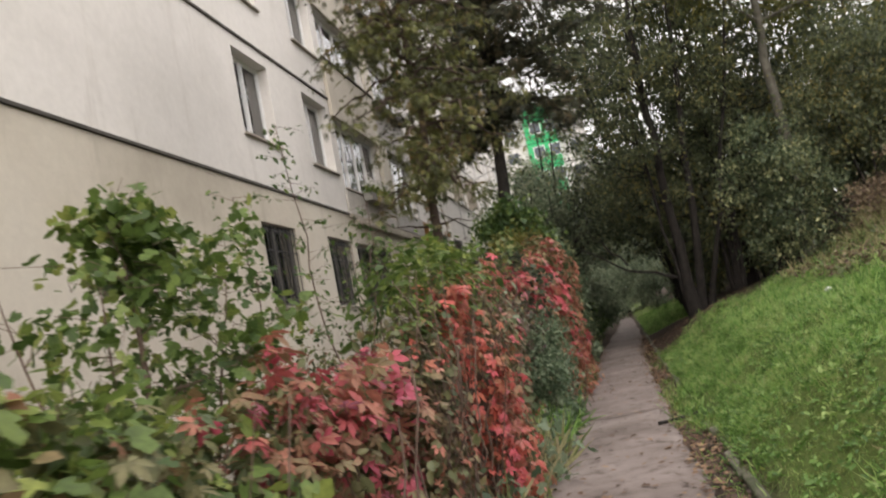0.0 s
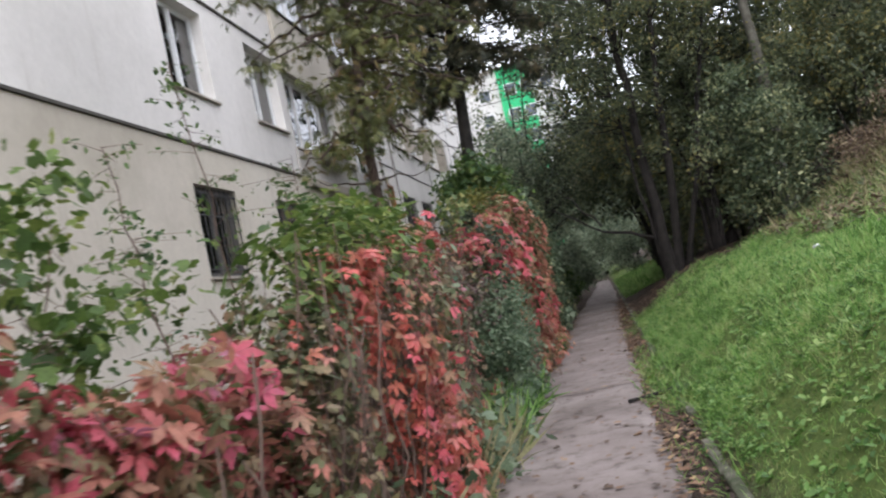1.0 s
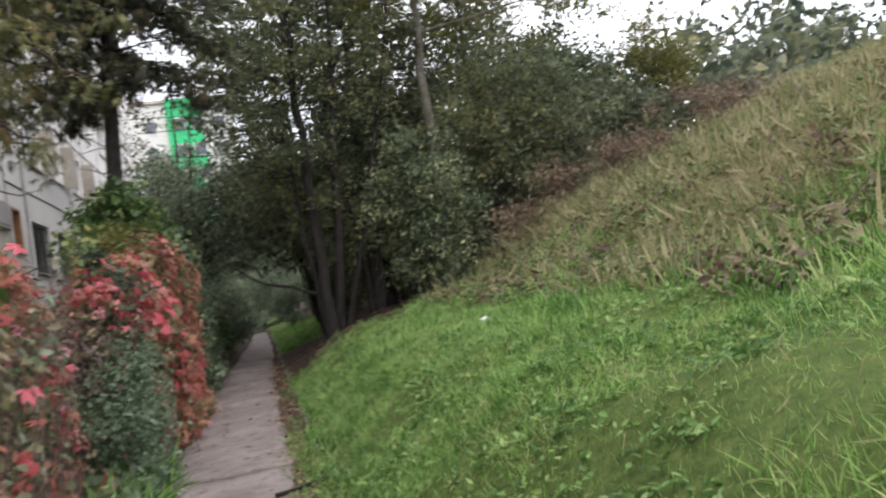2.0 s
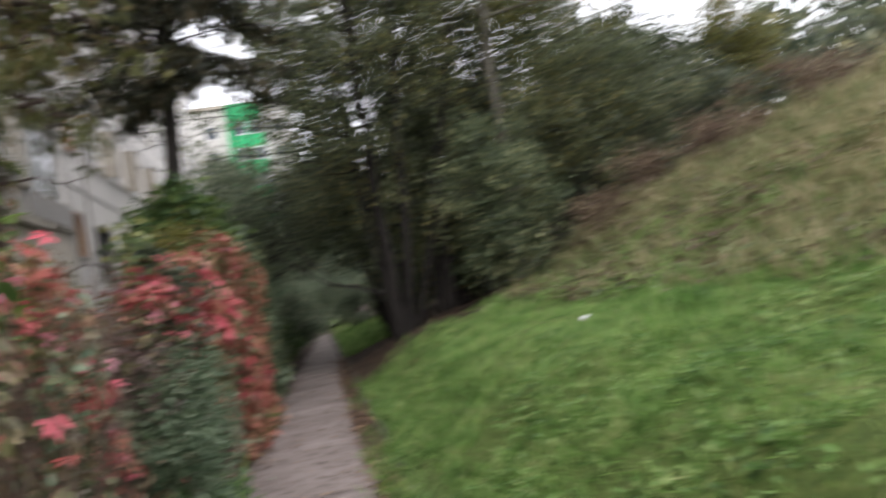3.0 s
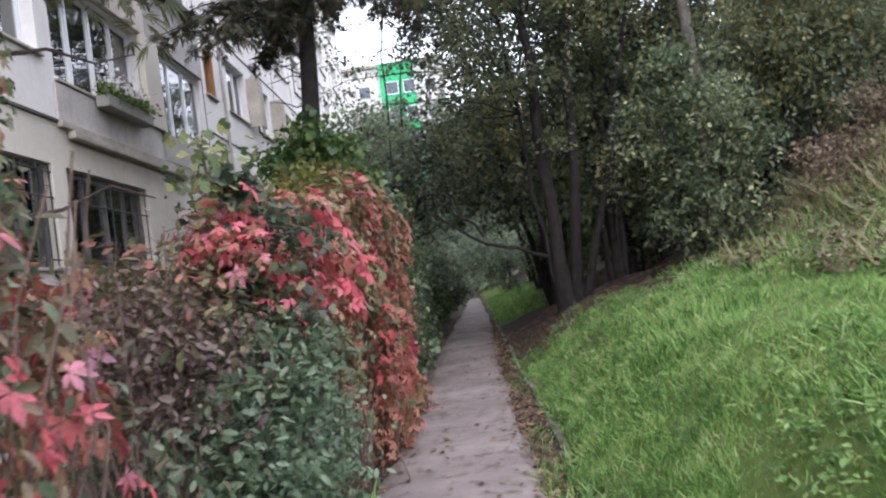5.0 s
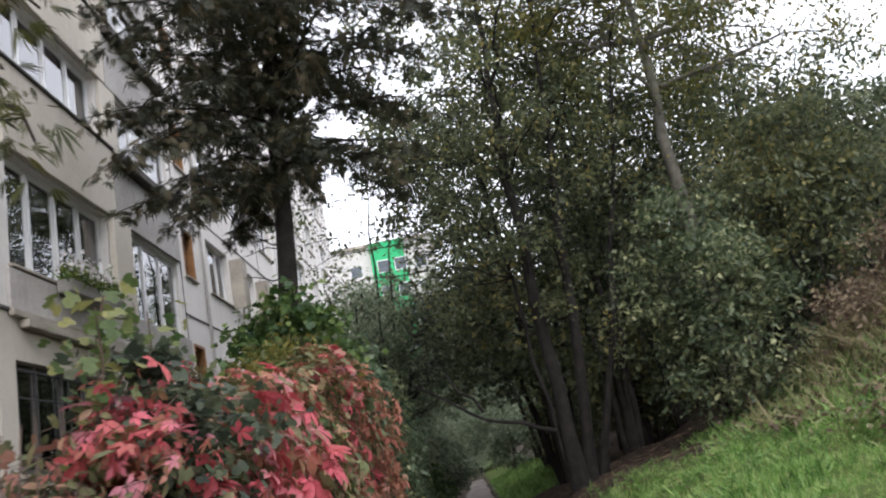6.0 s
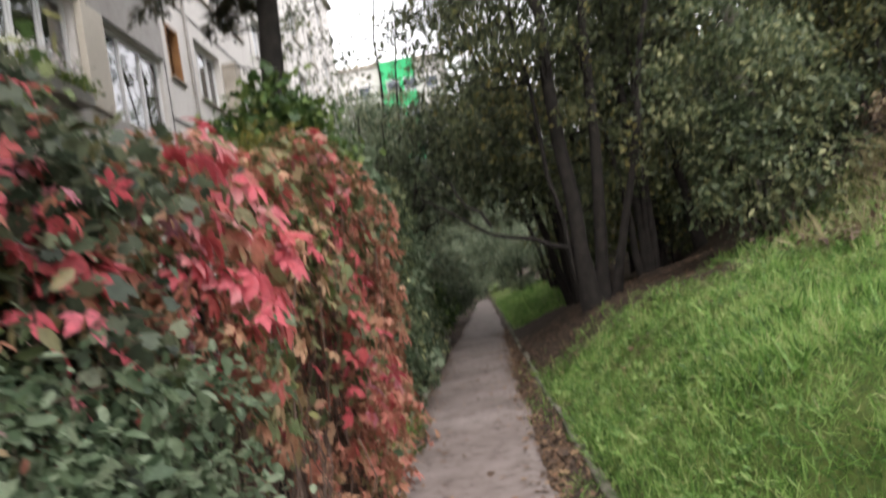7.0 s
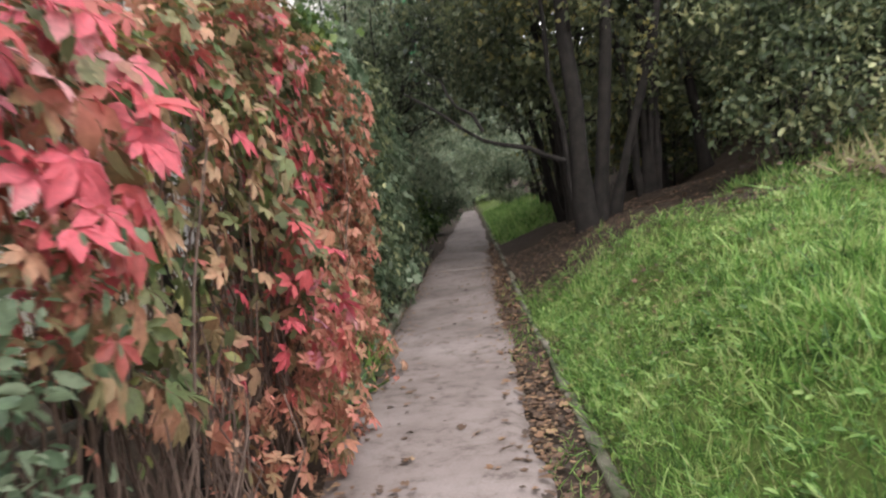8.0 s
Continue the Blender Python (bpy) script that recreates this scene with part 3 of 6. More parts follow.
def window(parent, ya, yb, za, zb, lights=2, depth=0.16, frame_mat=None, curtain=0.6, sill=True, bars=False, seed=0, x=None):
    """A window set back in its opening: frame, sashes, panes, sill, curtain, and a grille where it has one."""
    rng = np.random.default_rng(abs(seed + int(ya * 100) + 900))
    frame_mat = frame_mat or PVC
    face = FX if x is None else x
    xo = face - depth
    w = thing("window", (xo, (ya + yb) / 2, za), "", "")
    hang(w, parent)
    f = 0.055
    spans = [(xo - 0.07, xo, ya, yb, za, za + f), (xo - 0.07, xo, ya, yb, zb - f, zb)]
    cuts = np.linspace(ya, yb, lights + 1)
    for k, c in enumerate(cuts):
        lo = ya if k == 0 else (yb - f if k == lights else c - f * 0.6)
        hi = ya + f if k == 0 else (yb if k == lights else c + f * 0.6)
        spans.append((xo - 0.068, xo + 0.004, lo, hi, za + f, zb - f))
    part("frame", boxes(*spans), frame_mat, w)
    for k in range(lights):
        a, c = cuts[k] + f * 0.8, cuts[k + 1] - f * 0.8
        s = 0.035
        part("sash", boxes((xo - 0.05, xo - 0.012, a, c, za + f, za + f + s), (xo - 0.05, xo - 0.012, a, c, zb - f - s, zb - f),
                           (xo - 0.05, xo - 0.012, a, a + s, za + f + s, zb - f - s), (xo - 0.05, xo - 0.012, c - s, c, za + f + s, zb - f - s)), frame_mat, w)
        g = part("pane", boxes((xo - 0.034, xo - 0.028, a + s, c - s, za + f + s, zb - f - s)), GLASS, w)
        g.visible_shadow = False
        if rng.random() < curtain:
            yy = np.linspace(a, a + (c - a) * rng.uniform(0.55, 1.0), 22)
            xx = xo - 0.2 + 0.025 * np.sin(yy * 60 + rng.uniform(0, 6))
            v = np.concatenate([np.stack([xx, yy, np.full(22, za)], -1), np.stack([xx, yy, np.full(22, zb)], -1)])
            i = np.arange(21)
            part_mesh("curtain", mesh_from("curtain", v, np.stack([i, i + 1, i + 23, i + 22], -1)), CURTAIN, w)
    # added room box; its dark colour stands in for the interior's shade
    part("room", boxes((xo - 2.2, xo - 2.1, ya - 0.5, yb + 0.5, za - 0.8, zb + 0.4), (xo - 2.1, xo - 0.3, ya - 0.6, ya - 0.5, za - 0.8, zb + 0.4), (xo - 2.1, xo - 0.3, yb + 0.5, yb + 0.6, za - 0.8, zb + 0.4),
                       (xo - 2.1, xo - 0.3, ya - 0.5, yb + 0.5, zb + 0.3, zb + 0.4), (xo - 2.1, xo - 0.3, ya - 0.5, yb + 0.5, za - 0.9, za - 0.8)), DIM_INSIDE, w)
    if sill:
        part("sill", boxes((xo + 0.005, face + 0.07, ya - 0.05, yb + 0.05, za - 0.045, za - 0.005), bevel=0.006), CONCRETE, w)
    if bars:
        lines = []
        for y in np.linspace(ya + 0.06, yb - 0.06, max(4, int((yb - ya) / (0.16 if yb - ya < 2 else 0.36)))):
            lines.append(([(face - 0.03, y, za + 0.03), (face - 0.03, y, (za + zb) / 2), (face - 0.03, y, zb - 0.03)], [0.011] * 3))
        for z in (za + 0.12, (za + zb) / 2 + 0.25, zb - 0.12):
            lines.append(([(face - 0.03, ya, z), (face - 0.03, (ya + yb) / 2, z), (face - 0.03, yb, z)], [0.014] * 3))
        part_mesh("grille", tube_mesh("grille", lines, 5), IRON, w)
    return w


def tube_bm(x, y, z0, z1, radius=0.05):
    """An upright pipe with collars."""
    bm = bmesh.new()
    spans = [(z0, z1, radius)] + [(z, z + 0.05, radius * 1.25) for z in np.arange(z0 + 1.4, z1, 2.75)]
    for a, c, rad in spans:
        bmesh.ops.create_cone(bm, cap_ends=True, segments=12, radius1=rad, radius2=rad, depth=c - a, matrix=Matrix.Translation((x, y, (a + c) / 2)))
    return bm


BASE_Z, STOREY = 4.68, 2.75
TOP_A = BASE_Z + 4 * STOREY + 0.5
wins = []        # ya, yb, za, zb, lights, bars, frame
for s in range(-1, 4):
    z0 = BASE_Z + s * STOREY
    bars = s == -1
    lo, hi = (z0 + 0.60, z0 + 2.07) if bars else (z0 + 0.88, z0 + 2.46)
    for ya in (-4.0, -0.8, 5.2, 12.42, 15.57):
        if ya == 5.2 and s < 3:
            continue
        wins.append((ya, ya + 1.45, lo, hi, 2, bars))
    lo2 = z0 + 0.60 if bars else z0 + 0.62
    wins.append((17.42, 20.3 if bars else 20.62, lo2 if s < 1 else z0 + 1.05, hi if bars else z0 + 2.28, 4, bars))
    if not bars:
        wins.append((21.5, 24.2, z0 + (0.58 if s < 1 else 0.92), z0 + 2.28, 3, bars))
up = []
for s in range(-1, 4):
    z0 = BASE_Z + STEP + s * STOREY
    bars = s == -1
    lo, hi = (z0 + 0.50, z0 + 1.95) if bars else (z0 + 0.90, z0 + 2.35)
    for ya, width in ((26.6, 1.9), (29.5, 1.8), (32.7, 1.9), (36.0, 1.5), (39.4, 1.9), (43.2, 1.5), (47.0, 1.9)):
        up.append((ya, ya + width, lo, hi, 2 if width < 1.7 else 3, bars))
stair = [(24.75, 25.5, BASE_Z + 2.13 + k * STOREY, BASE_Z + 3.31 + k * STOREY) for k in range(-1, 3)]

T = 0.34
low = [w[:4] for w in wins if w[5]]
part("ground_floor_wall", wall_with_holes(FX - T, FX, -6.0, SEAM, -0.5, BASE_Z, low), PLASTER, block, "cream plaster with damp streaks")
for s in range(4):
    za, zb = BASE_Z + s * STOREY, BASE_Z + (s + 1) * STOREY
    hs = [w[:4] for w in wins if za < w[2] < zb]
    part("storey_wall", wall_with_holes(FX - T, FX, -6.0, SEAM, za + 0.004, zb, hs), PLASTER_UP, block, "pale grey plaster panels")
part("section_wall", wall_with_holes(FX - T, FX, SEAM + 0.004, END, -0.5, BASE_Z + STEP + 4 * STOREY + 0.6, [w[:4] for w in up] + stair), PLASTER_UP, block, "pale plaster with streaks")
part("end_wall", boxes((FX - 11, FX - T, END - 0.35, END, -0.5, BASE_Z + STEP + 4 * STOREY + 0.6)), PLASTER_UP, block)
part("end_wall", boxes((FX - 11, FX - T - 0.004, -6.0, -5.65, -0.5, TOP_A - 0.51)), PLASTER_UP, block)
part("back_wall", boxes((FX - 11.35, FX - 11.004, -6.0, END, -0.5, TOP_A - 0.51)), PLASTER_UP, block)
part("roof", boxes((FX - 11.2, FX + 0.25, -6.2, SEAM, TOP_A - 0.5, TOP_A - 0.3)), CONCRETE, block)
part("roof", boxes((FX - 11.2, FX + 0.25, SEAM + 0.01, END + 0.2, BASE_Z + STEP + 4 * STOREY + 0.604, BASE_Z + STEP + 4 * STOREY + 0.8)), CONCRETE, block)
# floor bands: a thin ledge over a dark open joint
for s in range(4):
    z = BASE_Z + s * STOREY
    part("floor_band", boxes((FX - 0.02, FX + 0.035, -6.0, 17.3, z - 0.055, z + 0.0), bevel=0.01), JOINT, block, "dark dirty joint band")
for s in range(4):
    z = BASE_Z + STEP + s * STOREY
    part("floor_band", boxes((FX - 0.02, FX + 0.02, SEAM + 0.02, END, z - 0.035, z + 0.0)), JOINT, block)
for y in (24.45, 26.2, 32.2, 35.2, 38.6, 42.4, 46.2):
    part("panel_joint", boxes((FX - 0.02, FX + 0.008, y - 0.02, y + 0.02, 0.5, BASE_Z + STEP + 4 * STOREY)), JOINT, block)
for w in wins:
    window(block, *w[:4], lights=w[4], bars=w[5], depth=0.14 if w[5] else 0.13 if w[4] == 4 else 0.08 if w[4] == 3 else 0.2, curtain=0.0 if w[5] else 0.65, frame_mat=OLDFRAME if w[5] else PVC)
for w in up:
    window(block, *w[:4], lights=w[4], bars=w[5], curtain=0.4, frame_mat=OLDFRAME if w[5] else PVC)
for h in stair:
    w = window(block, *h, lights=1, depth=0.12, frame_mat=BROWNWOOD, curtain=0.0, sill=True)
    part("lining", boxes((FX - 0.12, FX + 0.012, h[0], h[0] + 0.05, h[2], h[3]), (FX - 0.12, FX + 0.012, h[1] - 0.07, h[1], h[2], h[3]),
                         (FX - 0.12, FX + 0.012, h[0] + 0.05, h[1] - 0.07, h[3] - 0.06, h[3])), BROWNWOOD, w, "varnished wooden lining")

# loggias: parapets almost flush with the wall, over a stained slab above the ground floor
part("balcony_slab", boxes((FX + 0.004, FX + 0.15, 17.55, 22.45, BASE_Z - 0.25, BASE_Z - 0.13), bevel=0.02), CONCRETE, block, "mossy stained concrete slab edge")
part("balcony_slab", boxes((FX + 0.004, FX + 0.09, 17.3, 24.3, BASE_Z - 0.115, BASE_Z - 0.02), bevel=0.015), CONCRETE, block)
part("apron", boxes((FX + 0.004, FX + 0.05, 17.3, 21.3, BASE_Z - 0.015, BASE_Z + 0.55), bevel=0.01), PANEL_PALE, block, "pale grey apron streaked by water")
part("loggia_parapet", boxes((FX + 0.004, FX + 0.10, 21.35, 24.35, BASE_Z - 0.015, BASE_Z + 0.54), bevel=0.012), PANEL, block, "grey rendered parapet")
part("pier", boxes((FX + 0.004, FX + 0.12, 20.68, 21.45, BASE_Z + 0.56, BASE_Z + STOREY - 0.46), bevel=0.01), PLASTER, block, "beige pier between the loggias")
for s in range(1, 4):
    z = BASE_Z + s * STOREY
    part("loggia_parapet", boxes((FX + 0.004, FX + 0.09, 17.25, 20.96, z - 0.44, z + 0.93), bevel=0.012), PLASTER, block, "beige rendered parapet")
    part("coping", boxes((FX + 0.004, FX + 0.13, 17.22, 21.0, z + 0.935, z + 0.985), bevel=0.01), JOINT, block, "dark coping")
    part("loggia_parapet", boxes((FX + 0.004, FX + 0.07, 21.03, 24.32, z - 0.43, z + 0.70), bevel=0.012), PANEL, block, "dark grey rendered parapet")
    part("coping", boxes((FX + 0.004, FX + 0.26, 21.03, 23.95, z + 0.705, z + 0.87), bevel=0.02), JOINT, block, "dark metal flashing over the parapet")
    if s < 3:
        part("pier", boxes((FX + 0.004, FX + 0.07, 20.7, 21.4, z + 0.99, z + STOREY - 0.46), bevel=0.01), PLASTER, block)
part("downpipe", tube_bm(FX + 0.05, 26.05, 0.0, BASE_Z + STEP + 4 * STOREY, 0.035), PANEL, block, "grey rain pipe")
for y0 in (28.62, 31.5, 34.75):
    part("shutter", boxes((FX + 0.004, FX + 0.34, y0, y0 + 0.06, BASE_Z + STEP + 0.85, BASE_Z + STEP + 2.25), (FX + 0.30, FX + 0.34, y0 + 0.06, y0 + 0.55, BASE_Z + STEP + 0.85, BASE_Z + STEP + 2.25)), CONCRETE, block, "shallow screen beside the window")

# flower box on the wide window
box = thing("flower_box", (FX + 0.27, 19.4, 5.30), "grey planter full of white flowers and trailing leaves on the sill", "flower box")
part("planter", boxes((FX + 0.075, FX + 0.30, 18.5, 20.3, 5.10, 5.30), bevel=0.02), TERRACOTTA, box)
frng = np.random.default_rng(12)
fp = np.stack([FX + frng.normal(0.24, 0.08, 700), frng.uniform(18.4, 20.4, 700), 5.29 + np.abs(frng.normal(0, 0.13, 700))], -1)
part_mesh("foliage", leaf_mesh("foliage", OVAL, fp, 0.08, unit(frng.normal(0, 1, (700, 3)) + [0.6, 0, 0.5]), frng), LEAF_GREEN, box, "", "stuff")
fp = np.stack([FX + frng.normal(0.26, 0.09, 260), frng.uniform(18.4, 19.8, 260), 5.45 + np.abs(frng.normal(0, 0.12, 260))], -1)
part_mesh("blossom", leaf_mesh("blossom", LOBED, fp, 0.055, unit(frng.normal(0, 1, (260, 3)) + [0.8, 0, 0.5]), frng), FLOWER, box, "", "stuff")

# the far block with its green panel
far = thing("far_apartment_block", (-8, 92, 0), "distant cream tower block with a bright green rendered bay", "building")
part("wall", boxes((-16, 0.5, 90, 102, 0, 25.0)), FAR_WALL, far)
part("roof", boxes((-16.3, 0.8, 89.7, 102.3, 25.0, 25.35)), CONCRETE, far)
part("green_bay", boxes((-6.2, -2.6, 89.4, 90, 3, 25.2)), GREEN_RENDER, far, "bright green rendered bay")
for z in np.arange(2.2, 23.5, 2.8):
    for x in (-14.5, -11.6, -8.6, -5.6, -3.8, -1.6):
        yy = 89.38 if -6.3 < x < -2.4 else 89.98
        wdw = thing("window", (x, yy, z), "", "")
        hang(wdw, far)
        part("frame", boxes((x, x + 1.3, yy - 0.03, yy, z, z + 0.08), (x, x + 1.3, yy - 0.03, yy, z + 1.3, z + 1.38), (x, x + 0.08, yy - 0.03, yy, z + 0.08, z + 1.3), (x + 1.22, x + 1.3, yy - 0.03, yy, z + 0.08, z + 1.3)), PVC, wdw)
        part("pane", boxes((x + 0.08, x + 1.22, yy - 0.02, yy - 0.005, z + 0.08, z + 1.3)), DARK_GLASS, wdw)


# ---------------------------------------------------------------- plants: builders
def hedge_points(n, y0, y1, cx, w, tops, rng, low=0.0, sink=0.13, share=(1.0, 0.9, 0.45), seed=1):
    """Points on the lumpy skin of a hedge along y, and the way out of it. tops: (ys, heights)."""
    y = rng.uniform(y0, y1, n)
    end = np.clip(np.minimum(y - y0, y1 - y) / 0.7, 0.02, 1)
    high = np.interp(y, *tops) * (0.45 + 0.55 * np.sqrt(end))
    wide = w * (0.4 + 0.6 * np.sqrt(end))
    weights = np.array([np.mean(high) * share[0], 2 * w * share[1], np.mean(high) * share[2]])
    side = rng.choice(3, n, p=weights / weights.sum())
    z = np.where(side == 1, high, low + (high - low) * rng.random(n) ** 0.85)
    x = np.where(side == 0, wide, np.where(side == 2, -wide, wide * rng.uniform(-1, 1, n)))
    top = np.clip((z - (high - 0.5)) / 0.5, 0, 1)
    x = np.where(side != 1, x * (1 - 0.35 * top ** 2), x)
    z = np.where(side == 1, z - 0.22 * (np.abs(x) / (wide + 1e-6)) ** 2.5, z)
    p = np.stack([cx + x, y, z], -1)
    out = np.stack([np.where(side == 1, 0.5 * x / w, np.sign(x)), np.zeros(n), np.where(side == 1, 1.0, 0.15 + top * 0.6)], -1)
    out = unit(out)
    p += out * (0.22 * lumps(p, 3.2, seed) + 0.13 * lumps(p, 8.0, seed + 1) - np.abs(rng.normal(0, sink, n)))[:, None]
    p[:, 2] = np.maximum(p[:, 2], 0.03)
    return p, out


def stems_in(y0, y1, cx, w, tops, count, rng, r=0.008):
    lines = []
    for _ in range(count):
        y = rng.uniform(y0 + 0.1, y1 - 0.1)
        h = np.interp(y, *tops) * rng.uniform(0.5, 0.98)
        x = cx + rng.uniform(-w, w) * 0.9
        a = np.array([x, y, -0.03])
        b_ = np.array([x + rng.normal(0, 0.15), y + rng.normal(0, 0.3), h])
        lines.append((wander(a, b_, 7, 0.045, rng), np.linspace(r, r * 0.4, 7) * rng.uniform(0.6, 1.6)))
    return lines


def pick(p, out, keep):
    return p[keep], out[keep]


def crown_clumps(rng, centre, radii, count, hollow=2.4):
    d = unit(rng.normal(0, 1, (count, 3)))
    r = rng.random(count) ** (1 / hollow)
    s = 1 + 0.38 * lumps(d, 2.6, int(count * 7 + abs(centre[0]) * 10))
    return np.asarray(centre) + d * (r * s)[:, None] * np.asarray(radii)


def clump_leaves(rng, centres, per, radius, flat=0.65):
    k = len(centres)
    rad = radius * rng.uniform(0.6, 1.35, k)
    off = rng.normal(0, 0.55, (k, per, 3)) * rad[:, None, None]
    off[:, :, 2] *= flat
    p = (centres[:, None] + off).reshape(-1, 3)
    return p, unit(off.reshape(-1, 3) + np.array([0, 0, 0.15]))


def tree(name, label, base, stems, crown, radii, clumps, per, leaf, shape, mat, bark, seed, clump_r=0.55, limbs=40, group="", sides=8, droop=0.6, category="tree", trunk_name="trunk"):
    """A broadleaved tree: stems (dx, dy, height, radius), a crown of leaf clumps round crown, limbs out to the clumps."""
    rng = np.random.default_rng(seed)
    base = np.array(base, float)
    base[2] = float(ground_height(base[0], base[1]))
    t = thing(name, tuple(base), label, category, group)
    pts = []
    for k, (dx, dy, h, r) in enumerate(stems):
        a = base + np.array([dx * 0.12, dy * 0.12, -0.15])
        b_ = base + np.array([dx, dy, h])
        line = wander(a, b_, 12, 0.014 * h / 4, rng)
        bow = np.sin(np.linspace(0, 3.1416, 12))[:, None] * rng.normal(0, 0.006 * h, 3) * [1, 1, 0]
        line = line + bow
        rad = np.linspace(1.0, 0.22, 12) * r
        rad[0] *= 1.5
        part_mesh(trunk_name, tube_mesh(trunk_name, [(line, rad)], sides), bark, t)
        pts.append(np.concatenate([line, rad[:, None]], 1)[3:])
    pts = np.concatenate(pts)
    cs = crown_clumps(rng, base + np.array(crown), radii, clumps)
    cs = cs[cs[:, 2] > base[2] + 0.3]
    lines = []
    for c in cs[rng.permutation(len(cs))[:limbs]]:
        low = pts[pts[:, 2] < c[2] + 0.2]
        low = low if len(low) else pts
        s = low[np.argmin(np.linalg.norm(low[:, :3] - c, axis=1) + 0.4 * np.abs(low[:, 2] - c[2] + 0.6))]
        d = np.linalg.norm(s[:3] - c)
        r0 = min(s[3] * 0.6, 0.008 + 0.012 * d)
        main = wander(s[:3], c, 6, 0.05 * d ** 0.5, rng, 0.06 * d)
        lines.append((main, np.linspace(r0, r0 * 0.3, 6)))
        for _ in range(3):
            q = main[rng.integers(2, 6)]
            lines.append((wander(q, q + rng.normal(0, clump_r * 0.7, 3), 3, 0.03, rng), np.linspace(r0 * 0.35, 0.002, 3)))
    if lines:
        part_mesh("branchwork", tube_mesh("branchwork", lines, 4), bark, t, "", "stuff")
    p, o = clump_leaves(rng, cs, per, clump_r)
    low = ground_height(p[:, 0], p[:, 1]) + 0.04
    p[:, 2] = np.maximum(p[:, 2], low)
    part_mesh("crown", leaf_mesh("crown", shape, p, leaf, o, rng, 0.5, 0.5, 0.8, droop), mat, t, "", "stuff")
    return t


def conifer(name, label, base, height, r0, z0, reach, count, per, spray, mat, bark, seed, droop=0.25, dead=0, lean=0.15):
    rng = np.random.default_rng(seed)
    base = np.array(base, float)
    t = thing(name, tuple(base), label, "tree")
    trunk = wander(base - [0, 0, 0.1], base + [lean, 0.1, height], 16, 0.03, rng)
    part_mesh("trunk", tube_mesh("trunk", [(trunk, np.linspace(r0, r0 * 0.15, 16))], 10), bark, t)
    lines, ps, os_ = [], [], []
    for k in range(count):
        z = z0 + (height - z0 - 0.3) * (k + rng.random()) / count
        f = (z - z0) / (height - z0)
        length = reach * (0.75 + 0.5 * rng.random()) * np.interp(f, (0, 0.08, 0.25, 0.45, 1.0), (0.6, 0.82, 1.0, 0.9, 0.12))
        a = rng.uniform(0, 2 * np.pi)
        s = np.array([np.interp(z, trunk[:, 2], trunk[:, 0]), np.interp(z, trunk[:, 2], trunk[:, 1]), z])
        e = s + np.array([math.cos(a) * length, math.sin(a) * length, length * rng.uniform(-droop - 0.25, 0.25 - droop)])
        main = wander(s, e, 8, 0.04, rng, 0.08 * length)
        lines.append((main, np.linspace(0.028, 0.006, 8)))
        m = int(per * length / reach) + 6
        u = rng.random(m) ** 0.75
        q = np.stack([np.interp(u * 7, np.arange(8), main[:, i]) for i in range(3)], -1)
        out = rng.normal(0, 1, (m, 3)) * [1, 1, 0.5]
        q = q + out * (0.06 + 0.16 * (1 - u[:, None])) * np.array([1, 1, 0.7]) * min(1.0, length)
        q[:, 2] -= np.abs(rng.normal(0, 0.10, m))
        ps.append(q)
        os_.append(unit(out + [0, 0, 0.6]))
    for k in range(dead):
        z = rng.uniform(1.6, z0)
        s = np.array([np.interp(z, trunk[:, 2], trunk[:, 0]), np.interp(z, trunk[:, 2], trunk[:, 1]), z])
        a = rng.uniform(0, 6.28)
        lines.append((wander(s, s + [math.cos(a) * 0.7, math.sin(a) * 0.7, rng.uniform(-0.2, 0.3)], 5, 0.04, rng), np.linspace(0.014, 0.003, 5)))
    part_mesh("branchwork", tube_mesh("branchwork", lines, 5), bark, t, "", "stuff")
    p, o = np.concatenate(ps), np.concatenate(os_)
    part_mesh("needle_spray", leaf_mesh("needle_spray", SPRAY, p, spray, o, rng, 0.6, 0.5, 0.5, 1.4), mat, t, "", "stuff")
    return t


# ---------------------------------------------------------------- creeper-grown fence along the path
# low stretch beside the start of the walk
r = np.random.default_rng(21)
tops = ((-1.5, 0.6, 1.3, 2.0, 2.7, 3.4, 4.2, 5.0), (1.5, 1.6, 1.66, 1.58, 1.48, 1.5, 1.44, 1.4))
low_hedge = thing("creeper_hedge", (-1.5, 1.5, 0), "low tangle of crimson, rust and green creeper over a fence", "hedge", "creeper along the path")
part_mesh("stem_tangle", tube_mesh("stem_tangle", stems_in(-1.5, 4.9, -1.42, 0.22, tops, 120, r), 5), TWIG, low_hedge, "", "stuff")
p, o = hedge_points(5200, -1.5, 5.0, -1.42, 0.28, tops, r, 0.02, 0.16, seed=31)
m = 0.12 + lumps(p, 1.9, 5) * 0.6 + 0.5 * lumps(p, 5.0, 6) + np.interp(p[:, 1], (0.5, 2.2, 2.6, 3.0, 3.6, 4.4), (-1.5, -1.1, -0.4, 0.45, 0.6, -0.2))
q = r.normal(0, 0.35, len(p))
part_mesh("red_leaves", leaf_mesh("red_leaves", PALM, *[pick(p, o, m + q > 0.5)[0], 0.085], pick(p, o, m + q > 0.5)[1], r, 1.0, 0.35, 0.5, 0.9), LEAF_CRIMSON, low_hedge, "crimson five-fingered leaves", "stuff")
k = (m + q <= 0.5) & (m + q > 0.05)
part_mesh("rusty_leaves", leaf_mesh("rusty_leaves", PALM, p[k], 0.075, o[k], r, 1.0, 0.35, 0.5, 0.9), LEAF_BRICK, low_hedge, "", "stuff")
